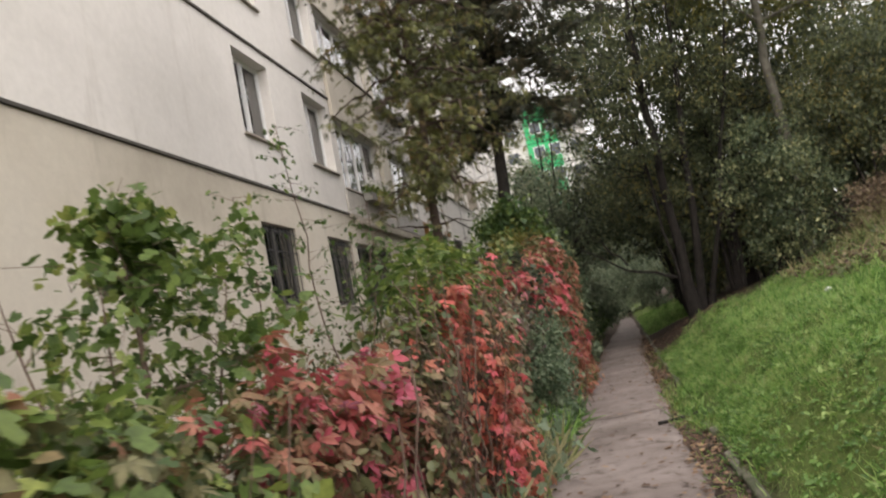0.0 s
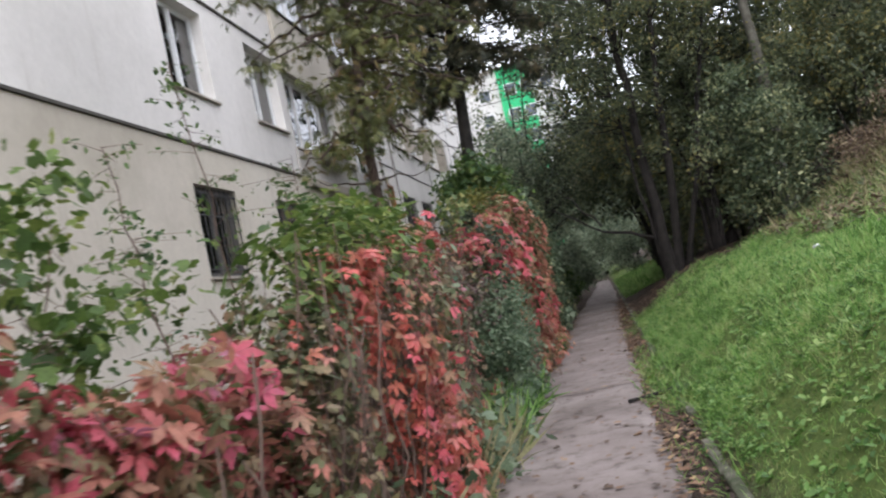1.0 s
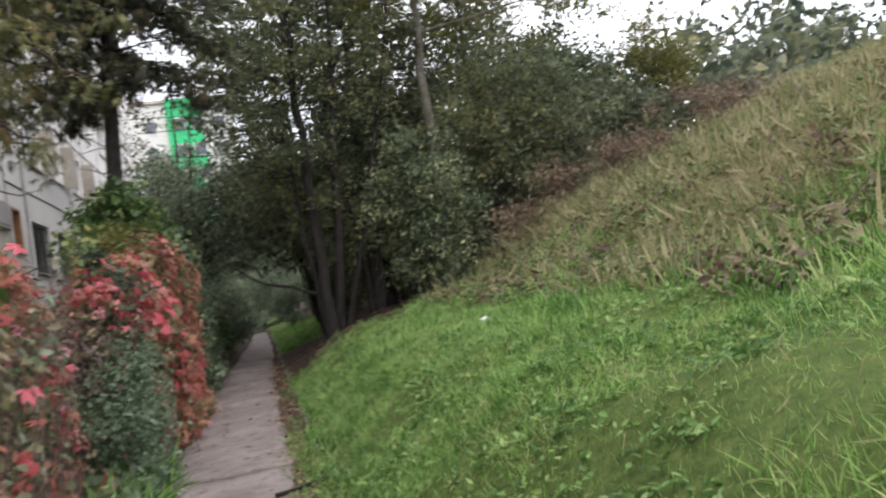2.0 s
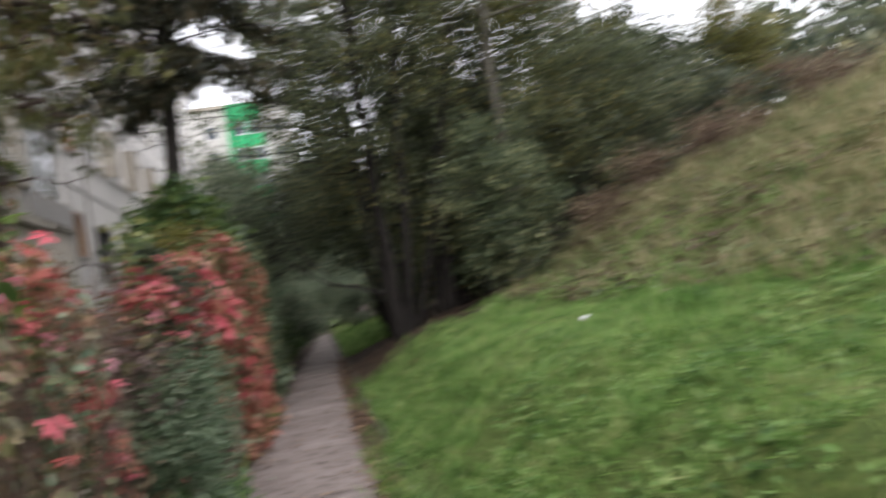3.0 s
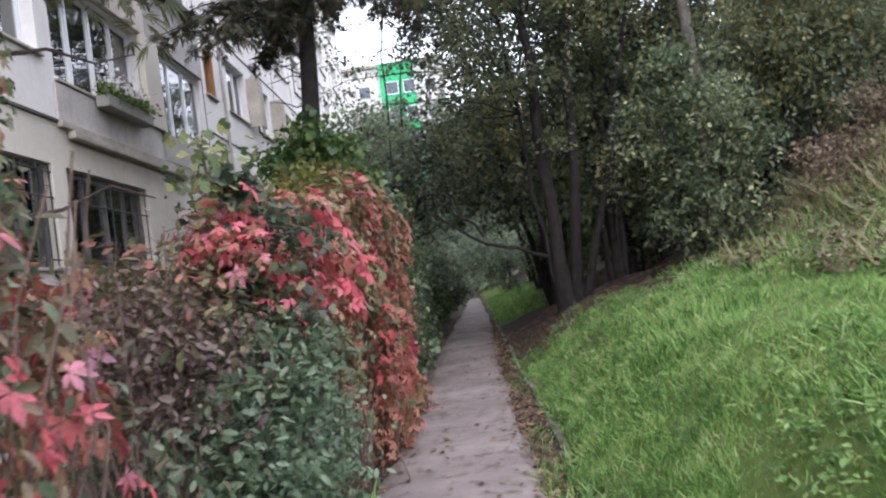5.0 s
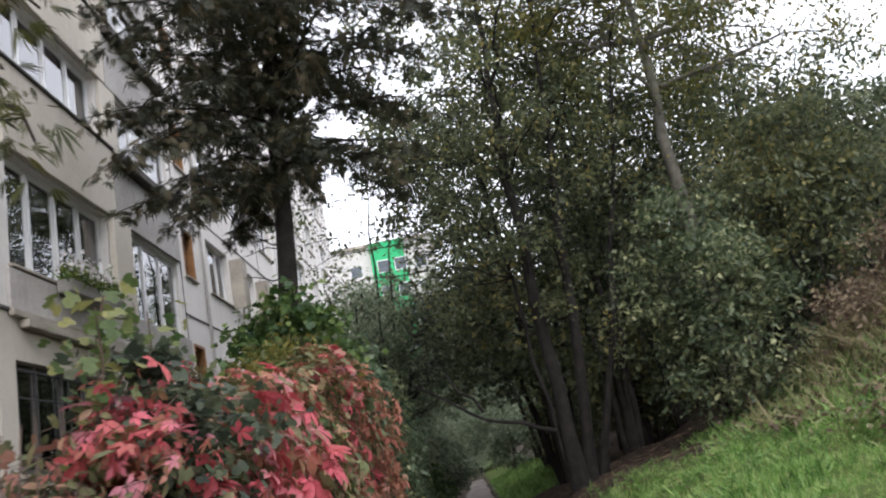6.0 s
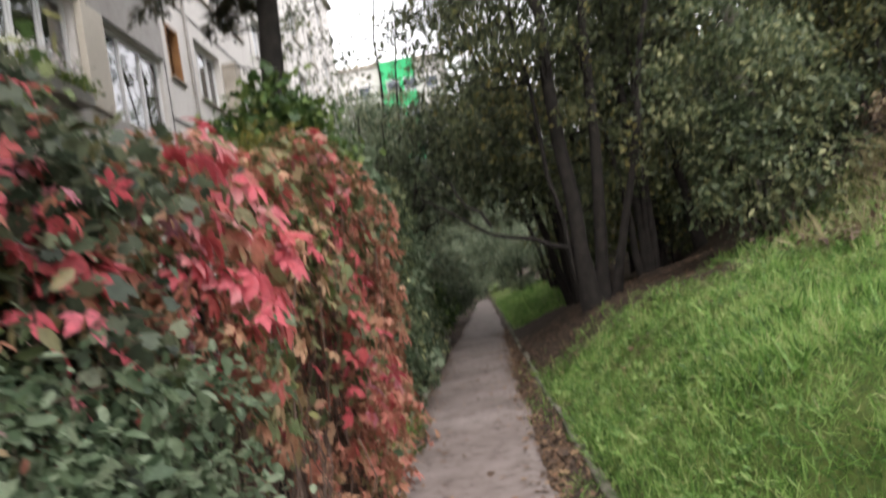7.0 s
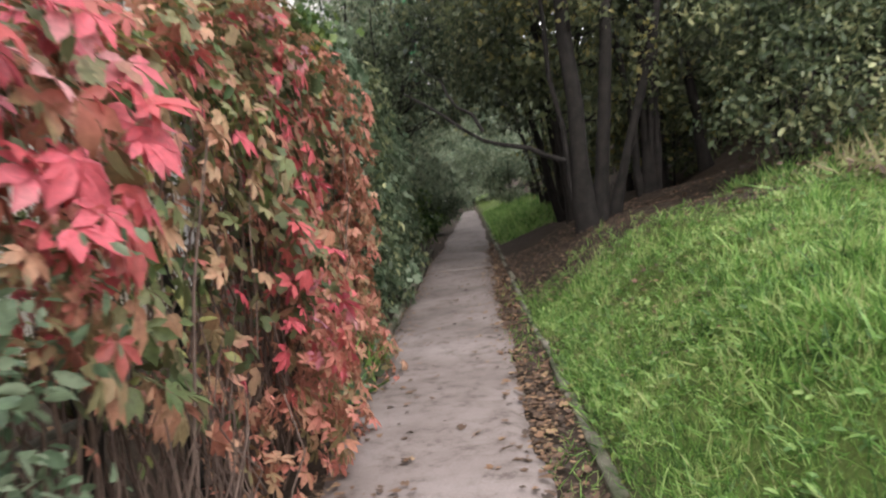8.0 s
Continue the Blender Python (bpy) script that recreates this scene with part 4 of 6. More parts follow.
k = (m + q <= 0.05) & (m + q > -0.55)
part_mesh("turning_leaves", leaf_mesh("turning_leaves", PALM, p[k], 0.07, o[k], r, 1.0, 0.35, 0.5, 0.9), LEAF_BROWN, low_hedge, "", "stuff")
k = m + q <= -0.55
part_mesh("green_leaves", leaf_mesh("green_leaves", LOBED, p[k], 0.075, o[k], r, 1.0, 0.45, 0.5, 0.6), LEAF_GREEN, low_hedge, "", "stuff")
p, o = hedge_points(4500, -1.5, 5.0, -1.45, 0.22, tops, r, 0.0, 0.25, seed=31)
part_mesh("inner_leaves", leaf_mesh("inner_leaves", OVAL, p, 0.07, o, r, 0.6, 0.3, 0.9, 0.7), LEAF_BROWN, low_hedge, "", "stuff")

# first tall mound: green top, one red fall of leaves down its face
r = np.random.default_rng(22)
tops = ((4.0, 4.6, 5.6, 6.6, 7.2, 7.9), (1.85, 1.95, 2.06, 2.06, 1.9, 1.5))
mound = thing("creeper_hedge", (-1.55, 6, 0), "tall creeper mound with a green top and one red cascade", "hedge", "creeper along the path")
part_mesh("stem_tangle", tube_mesh("stem_tangle", stems_in(4.6, 7.8, -1.36, 0.22, tops, 240, r, 0.007), 5), TWIG, mound, "", "stuff")
p, o = hedge_points(9500, 4.4, 7.9, -1.34, 0.28, tops, r, 0.02, 0.13, seed=41)
k = r.random(len(p)) < np.interp(p[:, 1], (5.9, 6.6), (1.0, 0.4)) * np.interp(p[:, 2], (1.5, 1.9), (1.0, 0.7))
p, o = p[k], o[k]
q = r.normal(0, 1, len(p))
fall = np.exp(-((p[:, 1] - (5.82 + 0.16 * (1.0 - p[:, 2]) + 0.12 * np.sin(3 * p[:, 2]))) / 0.29) ** 2) * (p[:, 0] > -1.34) * (p[:, 2] < 1.85)
fall = np.maximum(fall, 0.7 * np.exp(-((p[:, 1] - 6.25) / 0.4) ** 2) * (p[:, 0] > -1.34) * (p[:, 2] < 0.75))
red = fall + 0.14 * q + 0.10 * lumps(p, 4.5, 9) > 0.45
top_green = (~red) & (p[:, 2] + 0.12 * q > 1.72 + 0.15 * lumps(p, 3.0, 8)) & (p[:, 1] > 4.6)
far_red = (~red) & (~top_green) & (p[:, 2] > 1.3) & (np.abs(p[:, 1] - 4.9) < 0.35) & (q > 1.2)
rust = (~red) & (~top_green) & (fall + 0.2 * q > 0.3) & (p[:, 2] < 0.9)
rest = ~(red | top_green | far_red | rust)
part_mesh("red_leaves", leaf_mesh("red_leaves", PALM, p[red | far_red], 0.075, o[red | far_red], r, 1.0, 0.3, 0.45, 1.4), LEAF_SCARLET, mound, "red leaves hanging in a cascade", "stuff")
part_mesh("rusty_leaves", leaf_mesh("rusty_leaves", PALM, p[rust], 0.07, o[rust], r, 1.0, 0.3, 0.5, 1.2), LEAF_RUST, mound, "", "stuff")
part_mesh("green_leaves", leaf_mesh("green_leaves", OVAL, p[top_green], 0.085, o[top_green], r, 1.0, 0.6, 0.5, 0.5), LEAF_GREEN, mound, "", "stuff")
k = rest & (q > 0.1)
part_mesh("turning_leaves", leaf_mesh("turning_leaves", LOBED, p[k], 0.055, o[k], r, 1.0, 0.35, 0.6, 0.9), LEAF_BROWN, mound, "", "stuff")
k = rest & (q <= 0.1)
part_mesh("small_leaves", leaf_mesh("small_leaves", OVAL, p[k], 0.055, o[k], r, 0.8, 0.35, 0.7, 0.9), LEAF_DULL, mound, "", "stuff")

# thin stretch of dry, pinkish and rusty creeper over the fence, bare at its foot
r = np.random.default_rng(28)
tops = ((6.6, 7.2, 8.0, 8.5, 8.95, 9.3, 10.0), (1.8, 2.0, 2.15, 2.15, 1.9, 1.35, 1.0))
thin = thing("creeper_hedge", (-1.45, 8.3, 0), "thin tangle of dry stems with pinkish, rusty and green leaves", "hedge", "creeper along the path")
part_mesh("stem_tangle", tube_mesh("stem_tangle", stems_in(6.7, 8.8, -1.42, 0.2, tops, 120, r, 0.006), 5), TWIG, thin, "", "stuff")
p, o = hedge_points(4600, 6.6, 10.0, -1.42, 0.22, tops, r, 0.05, 0.16, seed=45)
m = lumps(p, 2.4, 25) + 0.5 * lumps(p, 6.0, 26) + 0.4 * r.normal(0, 1, len(p)) + 0.9 * np.exp(-((p[:, 1] - 8.9) / 0.25) ** 2)
keep = r.random(len(p)) < np.interp(p[:, 1], (8.8, 9.3), (1.0, 0.3))
for name, k, size, mat in (("rusty_leaves", (m > 0.75), 0.075, LEAF_RUST), ("red_leaves", (m > 0.45) & (m <= 0.75), 0.08, LEAF_RED), ("dry_leaves", (m > -0.5) & (m <= 0.45), 0.06, LEAF_DULL), ("green_leaves", m <= -0.5, 0.07, LEAF_GREY)):
    k = k & keep
    part_mesh(name, leaf_mesh(name, PALM if "r" == name[0] else OVAL, p[k], size, o[k], r, 1.0, 0.3, 0.6, 1.2), mat, thin, "", "stuff")

# second mound: red all over its face, rusty at its foot
r = np.random.default_rng(23)
tops = ((9.8, 10.4, 11.2, 12.1, 13.4, 15.0, 16.4, 17.6), (2.1, 2.15, 2.2, 2.34, 2.6, 2.88, 3.0, 2.75))
wall_hedge = thing("creeper_hedge", (-1.45, 14, 0), "big creeper-covered fence turned bright red, rusty at its foot", "hedge", "creeper along the path")
lines = stems_in(10.5, 17.4, -1.38, 0.22, tops, 220, r, 0.008)
for kk in range(60):
    y = r.uniform(10.9, 13.4)
    a = np.array([-1.2 + r.normal(0, 0.12), y, -0.02])
    lines.append((wander(a, a + [r.normal(0, 0.1), r.normal(0, 0.25), r.uniform(0.5, 1.1)], 6, 0.04, r), np.linspace(0.007, 0.003, 6)))
part_mesh("old_stem", tube_mesh("old_stem", [(wander((-1.45, 12.6, -0.05), (-1.5, 12.75, 1.9), 10, 0.025, r), np.linspace(0.055, 0.03, 10))], 9), BARK_DARK, wall_hedge, "thick dark woody stem")
part_mesh("old_stem", tube_mesh("old_stem", [(wander((-1.4, 13.6, -0.05), (-1.45, 13.3, 2.1), 10, 0.03, r), np.linspace(0.035, 0.015, 10))], 8), BARK_DARK, wall_hedge)
part_mesh("stem_tangle", tube_mesh("stem_tangle", lines, 5), TWIG, wall_hedge, "", "stuff")
p, o = hedge_points(13600, 9.8, 17.6, -1.34, 0.30, tops, r, 0.02, 0.17, seed=51)
p[:, 0] += 0.16 * np.clip(1 - p[:, 2] / 1.6, 0, 1) * (p[:, 0] > -1.34) * np.clip((p[:, 1] - 11.5) / 2.5, 0, 1)
q = r.normal(0, 1, len(p))
pat = lumps(p, 2.6, 15) + 0.5 * lumps(p, 6.0, 16) + 0.35 * q
strip = np.exp(-((p[:, 1] - (12.9 + 0.2 * np.sin(2.5 * p[:, 2]))) / 0.22) ** 2) * (p[:, 2] > 0.9)
bare = (p[:, 2] < 1.32 - 0.40 * np.clip(p[:, 1] - 11.6, 0, 3)) & (p[:, 1] < 13.6) & (q > -1.5)
bare |= (r.random(len(p)) < 0.42) & (p[:, 1] < 14.0) & (lumps(p, 5.0, 19) > -0.3)
p, o, q, pat, strip = p[~bare], o[~bare], q[~bare], pat[~bare], strip[~bare]
foot = (p[:, 2] + 0.2 * q < 0.62 + 0.28 * np.clip(p[:, 1] - 13.0, 0, 4)) & (p[:, 1] > 12.6) | (p[:, 1] + 0.3 * q > 16.3)
green = (~foot) & ((strip + 0.2 * q > 0.55) | (pat < -0.75) | (p[:, 1] + 0.3 * q < 10.75) & (p[:, 2] + 0.15 * q < 1.7))
red = (~foot) & (~green) & (pat > 0.66)
mixed = ~(foot | green | red)
part_mesh("red_leaves", leaf_mesh("red_leaves", PALM, p[red], 0.095, o[red], r, 1.0, 0.3, 0.45, 1.3), LEAF_RED, wall_hedge, "bright red five-fingered leaves", "stuff")
part_mesh("rusty_leaves", leaf_mesh("rusty_leaves", PALM, p[foot], 0.085, o[foot], r, 1.0, 0.3, 0.5, 1.1), LEAF_RUST, wall_hedge, "orange-brown leaves", "stuff")
near = green & (p[:, 1] < 11.9)
part_mesh("grey_leaves", leaf_mesh("grey_leaves", LOBED, p[near], 0.075, o[near], r, 1.0, 0.4, 0.5, 0.8), LEAF_GREY, wall_hedge, "", "stuff")
green &= ~near
part_mesh("green_leaves", leaf_mesh("green_leaves", OVAL, p[green], 0.09, o[green], r, 1.0, 0.4, 0.5, 0.8), VINE, wall_hedge, "", "stuff")
brown = mixed & (lumps(p, 3.7, 17) + 0.5 * r.normal(0, 1, len(p)) > 0.3)
part_mesh("turning_leaves", leaf_mesh("turning_leaves", PALM, p[brown], 0.075, o[brown], r, 1.0, 0.3, 0.5, 1.2), LEAF_RUST, wall_hedge, "", "stuff")
olive = mixed & ~brown
part_mesh("olive_leaves", leaf_mesh("olive_leaves", LOBED, p[olive], 0.085, o[olive], r, 1.0, 0.3, 0.5, 1.2), LEAF_BROWN, wall_hedge, "", "stuff")
# the leaves that stand out singly on its near face
LEAF_MES = []
for kk in range(4):
    me = mesh_from("leaf", *palm_leaf(0.62 + 0.12 * kk, 0.3 - 0.08 * kk, 0.05 + 0.015 * kk, 40 + kk))
    me.materials.append(LEAF_RED_ONE)
    LEAF_MES.append(me)
TURN_MES = [me.copy() for me in LEAF_MES]
for me in TURN_MES:
    me.materials[0] = LEAF_TURN_ONE
r = np.random.default_rng(24)
p, o = hedge_points(1300, 10.3, 15.2, -1.33, 0.32, tops, r, 0.5, 0.03, (1.0, 0.25, 0.0), seed=51)
k = (p[:, 0] > -1.2) & (p[:, 1] > 10.65) & (p[:, 2] > 1.15 - 0.4 * np.clip(p[:, 1] - 11.6, 0, 2)) & ((p[:, 1] > 11.4) | (p[:, 2] > 1.5))
p, o = p[k][:300], o[k][:300]
ax, bi, nor = frames_for(o, r, 1.0, 0.25, 0.35, 1.8)
turned = lumps(p, 2.6, 15) + 0.5 * lumps(p, 6.0, 16) + 0.35 * r.normal(0, 1, len(p)) - 0.8 * np.exp(-((p[:, 1] - 13.2) / 0.5) ** 2) < -0.2
for kk in range(len(p)):
    ob = new("leaf", (TURN_MES if turned[kk] else LEAF_MES)[kk % 4])
    s = r.uniform(0.10, 0.16) if p[kk][1] < 13.6 else r.uniform(0.095, 0.15)
    mm = Matrix((ax[kk] * s, bi[kk] * s, nor[kk] * s)).transposed().to_4x4()
    mm.translation = Vector(p[kk]) - wall_hedge.location
    ob.parent = wall_hedge
    ob.matrix_basis = mm

r = np.random.default_rng(26)
for kk in range(36):
    y = r.uniform(5.55, 6.3)
    ob = new("leaf", LEAF_MES[kk % 4])
    s = r.uniform(0.06, 0.085)
    out = unit(np.array([[0.75, -0.5, 0.35]]) + r.normal(0, 0.25, (1, 3)))
    ax, bi, nor = frames_for(out, r, 1.0, 0.1, 0.2, 1.5)
    mm = Matrix((ax[0] * s, bi[0] * s, nor[0] * s)).transposed().to_4x4()
    mm.translation = Vector((-1.04 + r.normal(0, 0.05), y, r.uniform(0.35, 1.2))) - mound.location
    ob.parent = mound
    ob.matrix_basis = mm

r = np.random.default_rng(27)
for kk in range(14):
    ob = new("leaf", LEAF_MES[kk % 4])
    s = r.uniform(0.075, 0.115)
    out = unit(np.array([[0.75, -0.6, 0.3]]) + r.normal(0, 0.25, (1, 3)))
    ax, bi, nor = frames_for(out, r, 1.0, 0.1, 0.2, 1.5)
    mm = Matrix((ax[0] * s, bi[0] * s, nor[0] * s)).transposed().to_4x4()
    mm.translation = Vector((-1.05 + r.normal(0, 0.06), 6.1 + 0.9 * r.random() ** 1.6, r.uniform(0.7, 1.4))) - mound.location
    ob.parent = mound
    ob.matrix_basis = mm

# green shrubs that carry the hedge on towards the trees
r = np.random.default_rng(25)
tops = ((17.0, 18.4, 20.0, 22.0, 24.5, 27.0), (2.7, 3.5, 3.3, 3.0, 2.7, 2.2))
green_hedge = thing("shrub_hedge", (-1.7, 21, 0), "dense mixed green shrubs leaning over the path edge", "hedge")
part_mesh("stem_tangle", tube_mesh("stem_tangle", stems_in(17.2, 26.8, -1.7, 0.5, tops, 120, r, 0.012), 5), BARK_DARK, green_hedge, "", "stuff")
p, o = hedge_points(26000, 17.0, 27.0, -1.65, 0.62, tops, r, 0.02, 0.2, seed=61)
q = r.normal(0, 1, len(p))
k = lumps(p, 1.6, 18) + 0.3 * q > 0.1
part_mesh("leaves", leaf_mesh("leaves", OVAL, p[k], 0.10, o[k], r, 0.9, 0.4, 0.6, 0.9), LEAF_PALE, green_hedge, "", "stuff")
part_mesh("leaves", leaf_mesh("leaves", LOBED, p[~k], 0.085, o[~k], r, 0.9, 0.4, 0.6, 0.9), LEAF_GREY, green_hedge, "", "stuff")

# ---------------------------------------------------------------- shrubs between fence and house
tree("lilac_shrub", "airy light green shrub standing in front of the cream wall", (-2.6, 3.9, 0), [(0.0, 0.0, 2.65, 0.02), (-0.25, -0.7, 2.2, 0.016), (0.2, 0.75, 2.15, 0.016), (-0.2, 0.4, 2.3, 0.015), (0.1, -0.4, 2.2, 0.015)],
     (0.1, 0.45, 1.7), (0.55, 1.05, 0.95), 62, 20, 0.07, LOBED, LEAF_GREEN, TWIG, 71, 0.22, 50, "", 6, 0.5, "shrub", "stem")
tree("lilac_shrub", "pointed leafy shoot of light green leaves above the shrub", (-2.62, 3.95, 0), [(0.0, 0.0, 2.65, 0.014)],
     (0, 0, 2.35), (0.22, 0.3, 0.42), 16, 36, 0.075, LOBED, LEAF_GREEN, TWIG, 78, 0.14, 16, "", 6, 0.5, "shrub", "stem")
tree("lilac_shrub", "low light green shrub behind the creeper", (-2.35, 3.0, 0), [(0.0, 0.0, 1.7, 0.014), (0.15, -0.3, 1.6, 0.012), (-0.1, 0.3, 1.6, 0.012)],
     (0, 0, 1.3), (0.4, 0.55, 0.5), 34, 24, 0.065, LOBED, LEAF_GREEN, TWIG, 178, 0.2, 30, "", 6, 0.5, "shrub", "stem")
tree("climbing_shrub", "fresh green leafy shoots on top of the creeper", (-1.55, 6.6, 0), [(0.1, -0.3, 2.2, 0.014), (0.0, 0.4, 2.3, 0.014), (-0.2, 0.1, 2.1, 0.012)],
     (-0.05, 0.8, 2.0), (0.26, 0.85, 0.48), 56, 14, 0.095, OVAL, LEAF_GREEN, TWIG, 72, 0.24, 22, "", 6, 0.6, "shrub", "stem")
for (x, y, dx, dy, h, sd) in ((-3.0, 6.9, 0.0, -0.7, 3.0, 1), (-3.0, 8.3, 0.1, -1.1, 3.85, 2), (-2.7, 8.6, 0.1, 0.2, 3.2, 3), (-3.2, 9.4, 0.0, 0.4, 2.9, 4), (-2.5, 7.6, 0.1, 0.3, 2.7, 5)):
    r = np.random.default_rng(80 + sd)
    sh = thing("sapling", (x, y, 0), "thin upright shoot with sparse small leaves", "sapling", "thin shoots by the wall")
    ln = wander((x, y, -0.02), (x + dx, y + dy, h), 12, 0.03, r)
    lines = [(ln, np.linspace(0.013, 0.004, 12))]
    lp = []
    for kk in range(46):
        u = r.uniform(0.35, 1.0)
        c = np.array([np.interp(u * 11, np.arange(12), ln[:, i]) for i in range(3)])
        e = c + r.normal(0, 1, 3) * [0.17, 0.2, 0.07]
        lines.append((np.array([c, (c + e) / 2 + [0, 0, 0.01], e]), [0.003, 0.002, 0.0015]))
        for _ in range(6):
            lp.append(c + (e - c) * r.uniform(0.3, 1.1) + r.normal(0, 0.025, 3))
    part_mesh("stem", tube_mesh("stem", lines, 5), TWIG, sh)
    lp = np.array(lp)
    part_mesh("leaves", leaf_mesh("leaves", OVAL, lp, 0.062, unit(r.normal(0, 1, lp.shape) + [0.3, 0, 0.6]), r, 0.7, 0.5, 0.6, 0.6), LEAF_LILAC, sh, "", "stuff")

tree("twiggy_shrub", "dark twiggy shrub with few brownish leaves", (-1.52, 9.75, 0), [(0.2, 0.1, 1.8, 0.010), (-0.2, 0.2, 1.8, 0.010), (0.1, -0.3, 1.8, 0.010), (-0.1, 0.3, 1.8, 0.010)],
     (0, 0, 1.5), (0.34, 0.5, 0.42), 90, 30, 0.04, OVAL, PURPLE, TWIG, 73, 0.22, 80, "", 6, 0.5, "shrub", "stem")
tree("grey_green_shrub", "soft grey-green shrub at the foot of the fence", (-1.3, 10.75, 0), [(0.1, 0.1, 1.2, 0.012), (-0.2, 0.3, 1.2, 0.012), (0.1, -0.4, 1.1, 0.01)],
     (0.06, 0.0, 0.95), (0.36, 1.1, 0.82), 180, 85, 0.052, OVAL, LEAF_GREY, TWIG, 74, 0.2, 40, "", 6, 0.8, "shrub", "stem")
tree("ivy_clump", "dim grey-green ivy hanging in the creeper", (-1.4, 10.65, 0), [(0.1, 0.1, 2.2, 0.012), (0.0, -0.2, 2.1, 0.012)],
     (0.1, 0.1, 1.75), (0.24, 0.55, 0.72), 52, 44, 0.055, LOBED, LEAF_DIM, TWIG, 79, 0.18, 24, "", 6, 0.8, "ivy", "stem")
tree("red_creeper", "crimson creeper trailing from bare stems", (-1.42, 9.95, 0), [(0.1, -0.2, 2.1, 0.010), (0.1, 0.3, 2.2, 0.010), (0.0, 0.6, 2.2, 0.010)],
     (0.13, 0.45, 2.0), (0.16, 0.42, 0.26), 20, 15, 0.065, PALM, LEAF_RED, TWIG, 69, 0.2, 20, "", 6, 1.4, "creeper", "stem")
tree("rust_shrub", "brownish creeper mound with rusty and olive leaves", (-1.72, 10.25, 0), [(0.1, -0.3, 2.0, 0.012), (0.0, 0.3, 2.1, 0.012), (-0.1, 0.0, 2.0, 0.012)],
     (0.0, 0.05, 1.62), (0.26, 0.4, 0.5), 46, 26, 0.06, LOBED, LEAF_BROWN, TWIG, 175, 0.22, 50, "", 6, 0.9, "shrub", "stem")
tree("rust_shrub", "sparse creeper with pinkish and rusty leaves on bare stems", (-1.42, 9.35, 0), [(0.1, -0.3, 1.9, 0.012), (0.0, 0.5, 2.1, 0.012), (-0.1, 1.0, 2.2, 0.012)],
     (0.05, 0.85, 1.6), (0.22, 0.6, 0.45), 44, 22, 0.055, OVAL, LEAF_BROWN, TWIG, 75, 0.24, 40, "", 6, 0.9, "shrub", "stem")
for k, (x, y, h, lean) in enumerate(((-1.35, 10.1, 2.5, 0.1), (-1.4, 10.5, 2.6, -0.1), (-1.45, 10.9, 2.65, 0.1))):
    r = np.random.default_rng(760 + k)
    sh = thing("vine_shoot", (x, y, 0), "upright vine shoot with drooping yellowing leaves", "vine", "vine shoots")
    ln = wander((x, y, -0.02), (x + 0.05, y + lean, h), 12, 0.03, r)
    part_mesh("stem", tube_mesh("stem", [(ln, np.linspace(0.012, 0.004, 12))], 6), TWIG, sh)
    u = 0.5 + 0.5 * r.random(90) ** 0.8
    c = np.stack([np.interp(u * 11, np.arange(12), ln[:, i]) for i in range(3)], -1) + r.normal(0, 1, (90, 3)) * [0.08, 0.10, 0.06]
    part_mesh("leaves", leaf_mesh("leaves", LOBED, c, 0.06, unit(r.normal(0, 0.6, c.shape) + [0.7, -0.3, 0.3]), r, 1.0, 0.3, 0.5, 1.5), VINE, sh, "", "stuff")
for k, (x, y, h, ry) in enumerate(((-2.5, 6.0, 1.5, 0.9), (-3.4, 7.8, 1.5, 1.0), (-2.5, 11.6, 1.7, 1.2), (-3.6, 10.4, 1.6, 1.0), (-3.0, 14.0, 2.0, 1.4))):
    tree("garden_shrub", "loose green shrub in the strip below the windows", (x, y, 0), [(0.1, 0.1, h, 0.012), (-0.2, 0.3, h * 0.9, 0.012), (0.1, -0.4, h * 0.9, 0.01)],
         (0, 0, h * 0.52), (0.5, ry, h * 0.5), 46, 44, 0.065, OVAL, (LEAF_LILAC, LEAF_BROWN, LEAF_GREY)[k % 3], TWIG, 770 + k, 0.24, 40, "shrubs below the windows", 6, 0.7, "shrub", "stem")
tree("ivy_mound", "dark ivy and elder grown round the foot of the conifer", (-2.1, 17.3, 0), [(0.2, 0.2, 3.4, 0.03), (-0.4, -0.4, 3.2, 0.03), (0.4, -0.6, 3.0, 0.03)],
     (0.1, 0.3, 3.0), (0.65, 0.9, 1.4), 80, 90, 0.085, LOBED, LEAF_LILAC, BARK_DARK, 76, 0.34, 30, "", 6, 0.8, "shrub", "stem")
tree("elder_shrub", "light green and yellowing shrub behind the red creeper", (-1.8, 16.0, 0), [(0.2, 0.2, 2.8, 0.02), (-0.2, 0.6, 2.9, 0.02), (0.2, -0.9, 2.7, 0.02)],
     (0, 0.4, 2.95), (0.5, 1.6, 0.5), 56, 50, 0.085, OVAL, LEAF_OLIVE, TWIG, 77, 0.3, 40, "", 6, 0.8, "shrub", "stem")
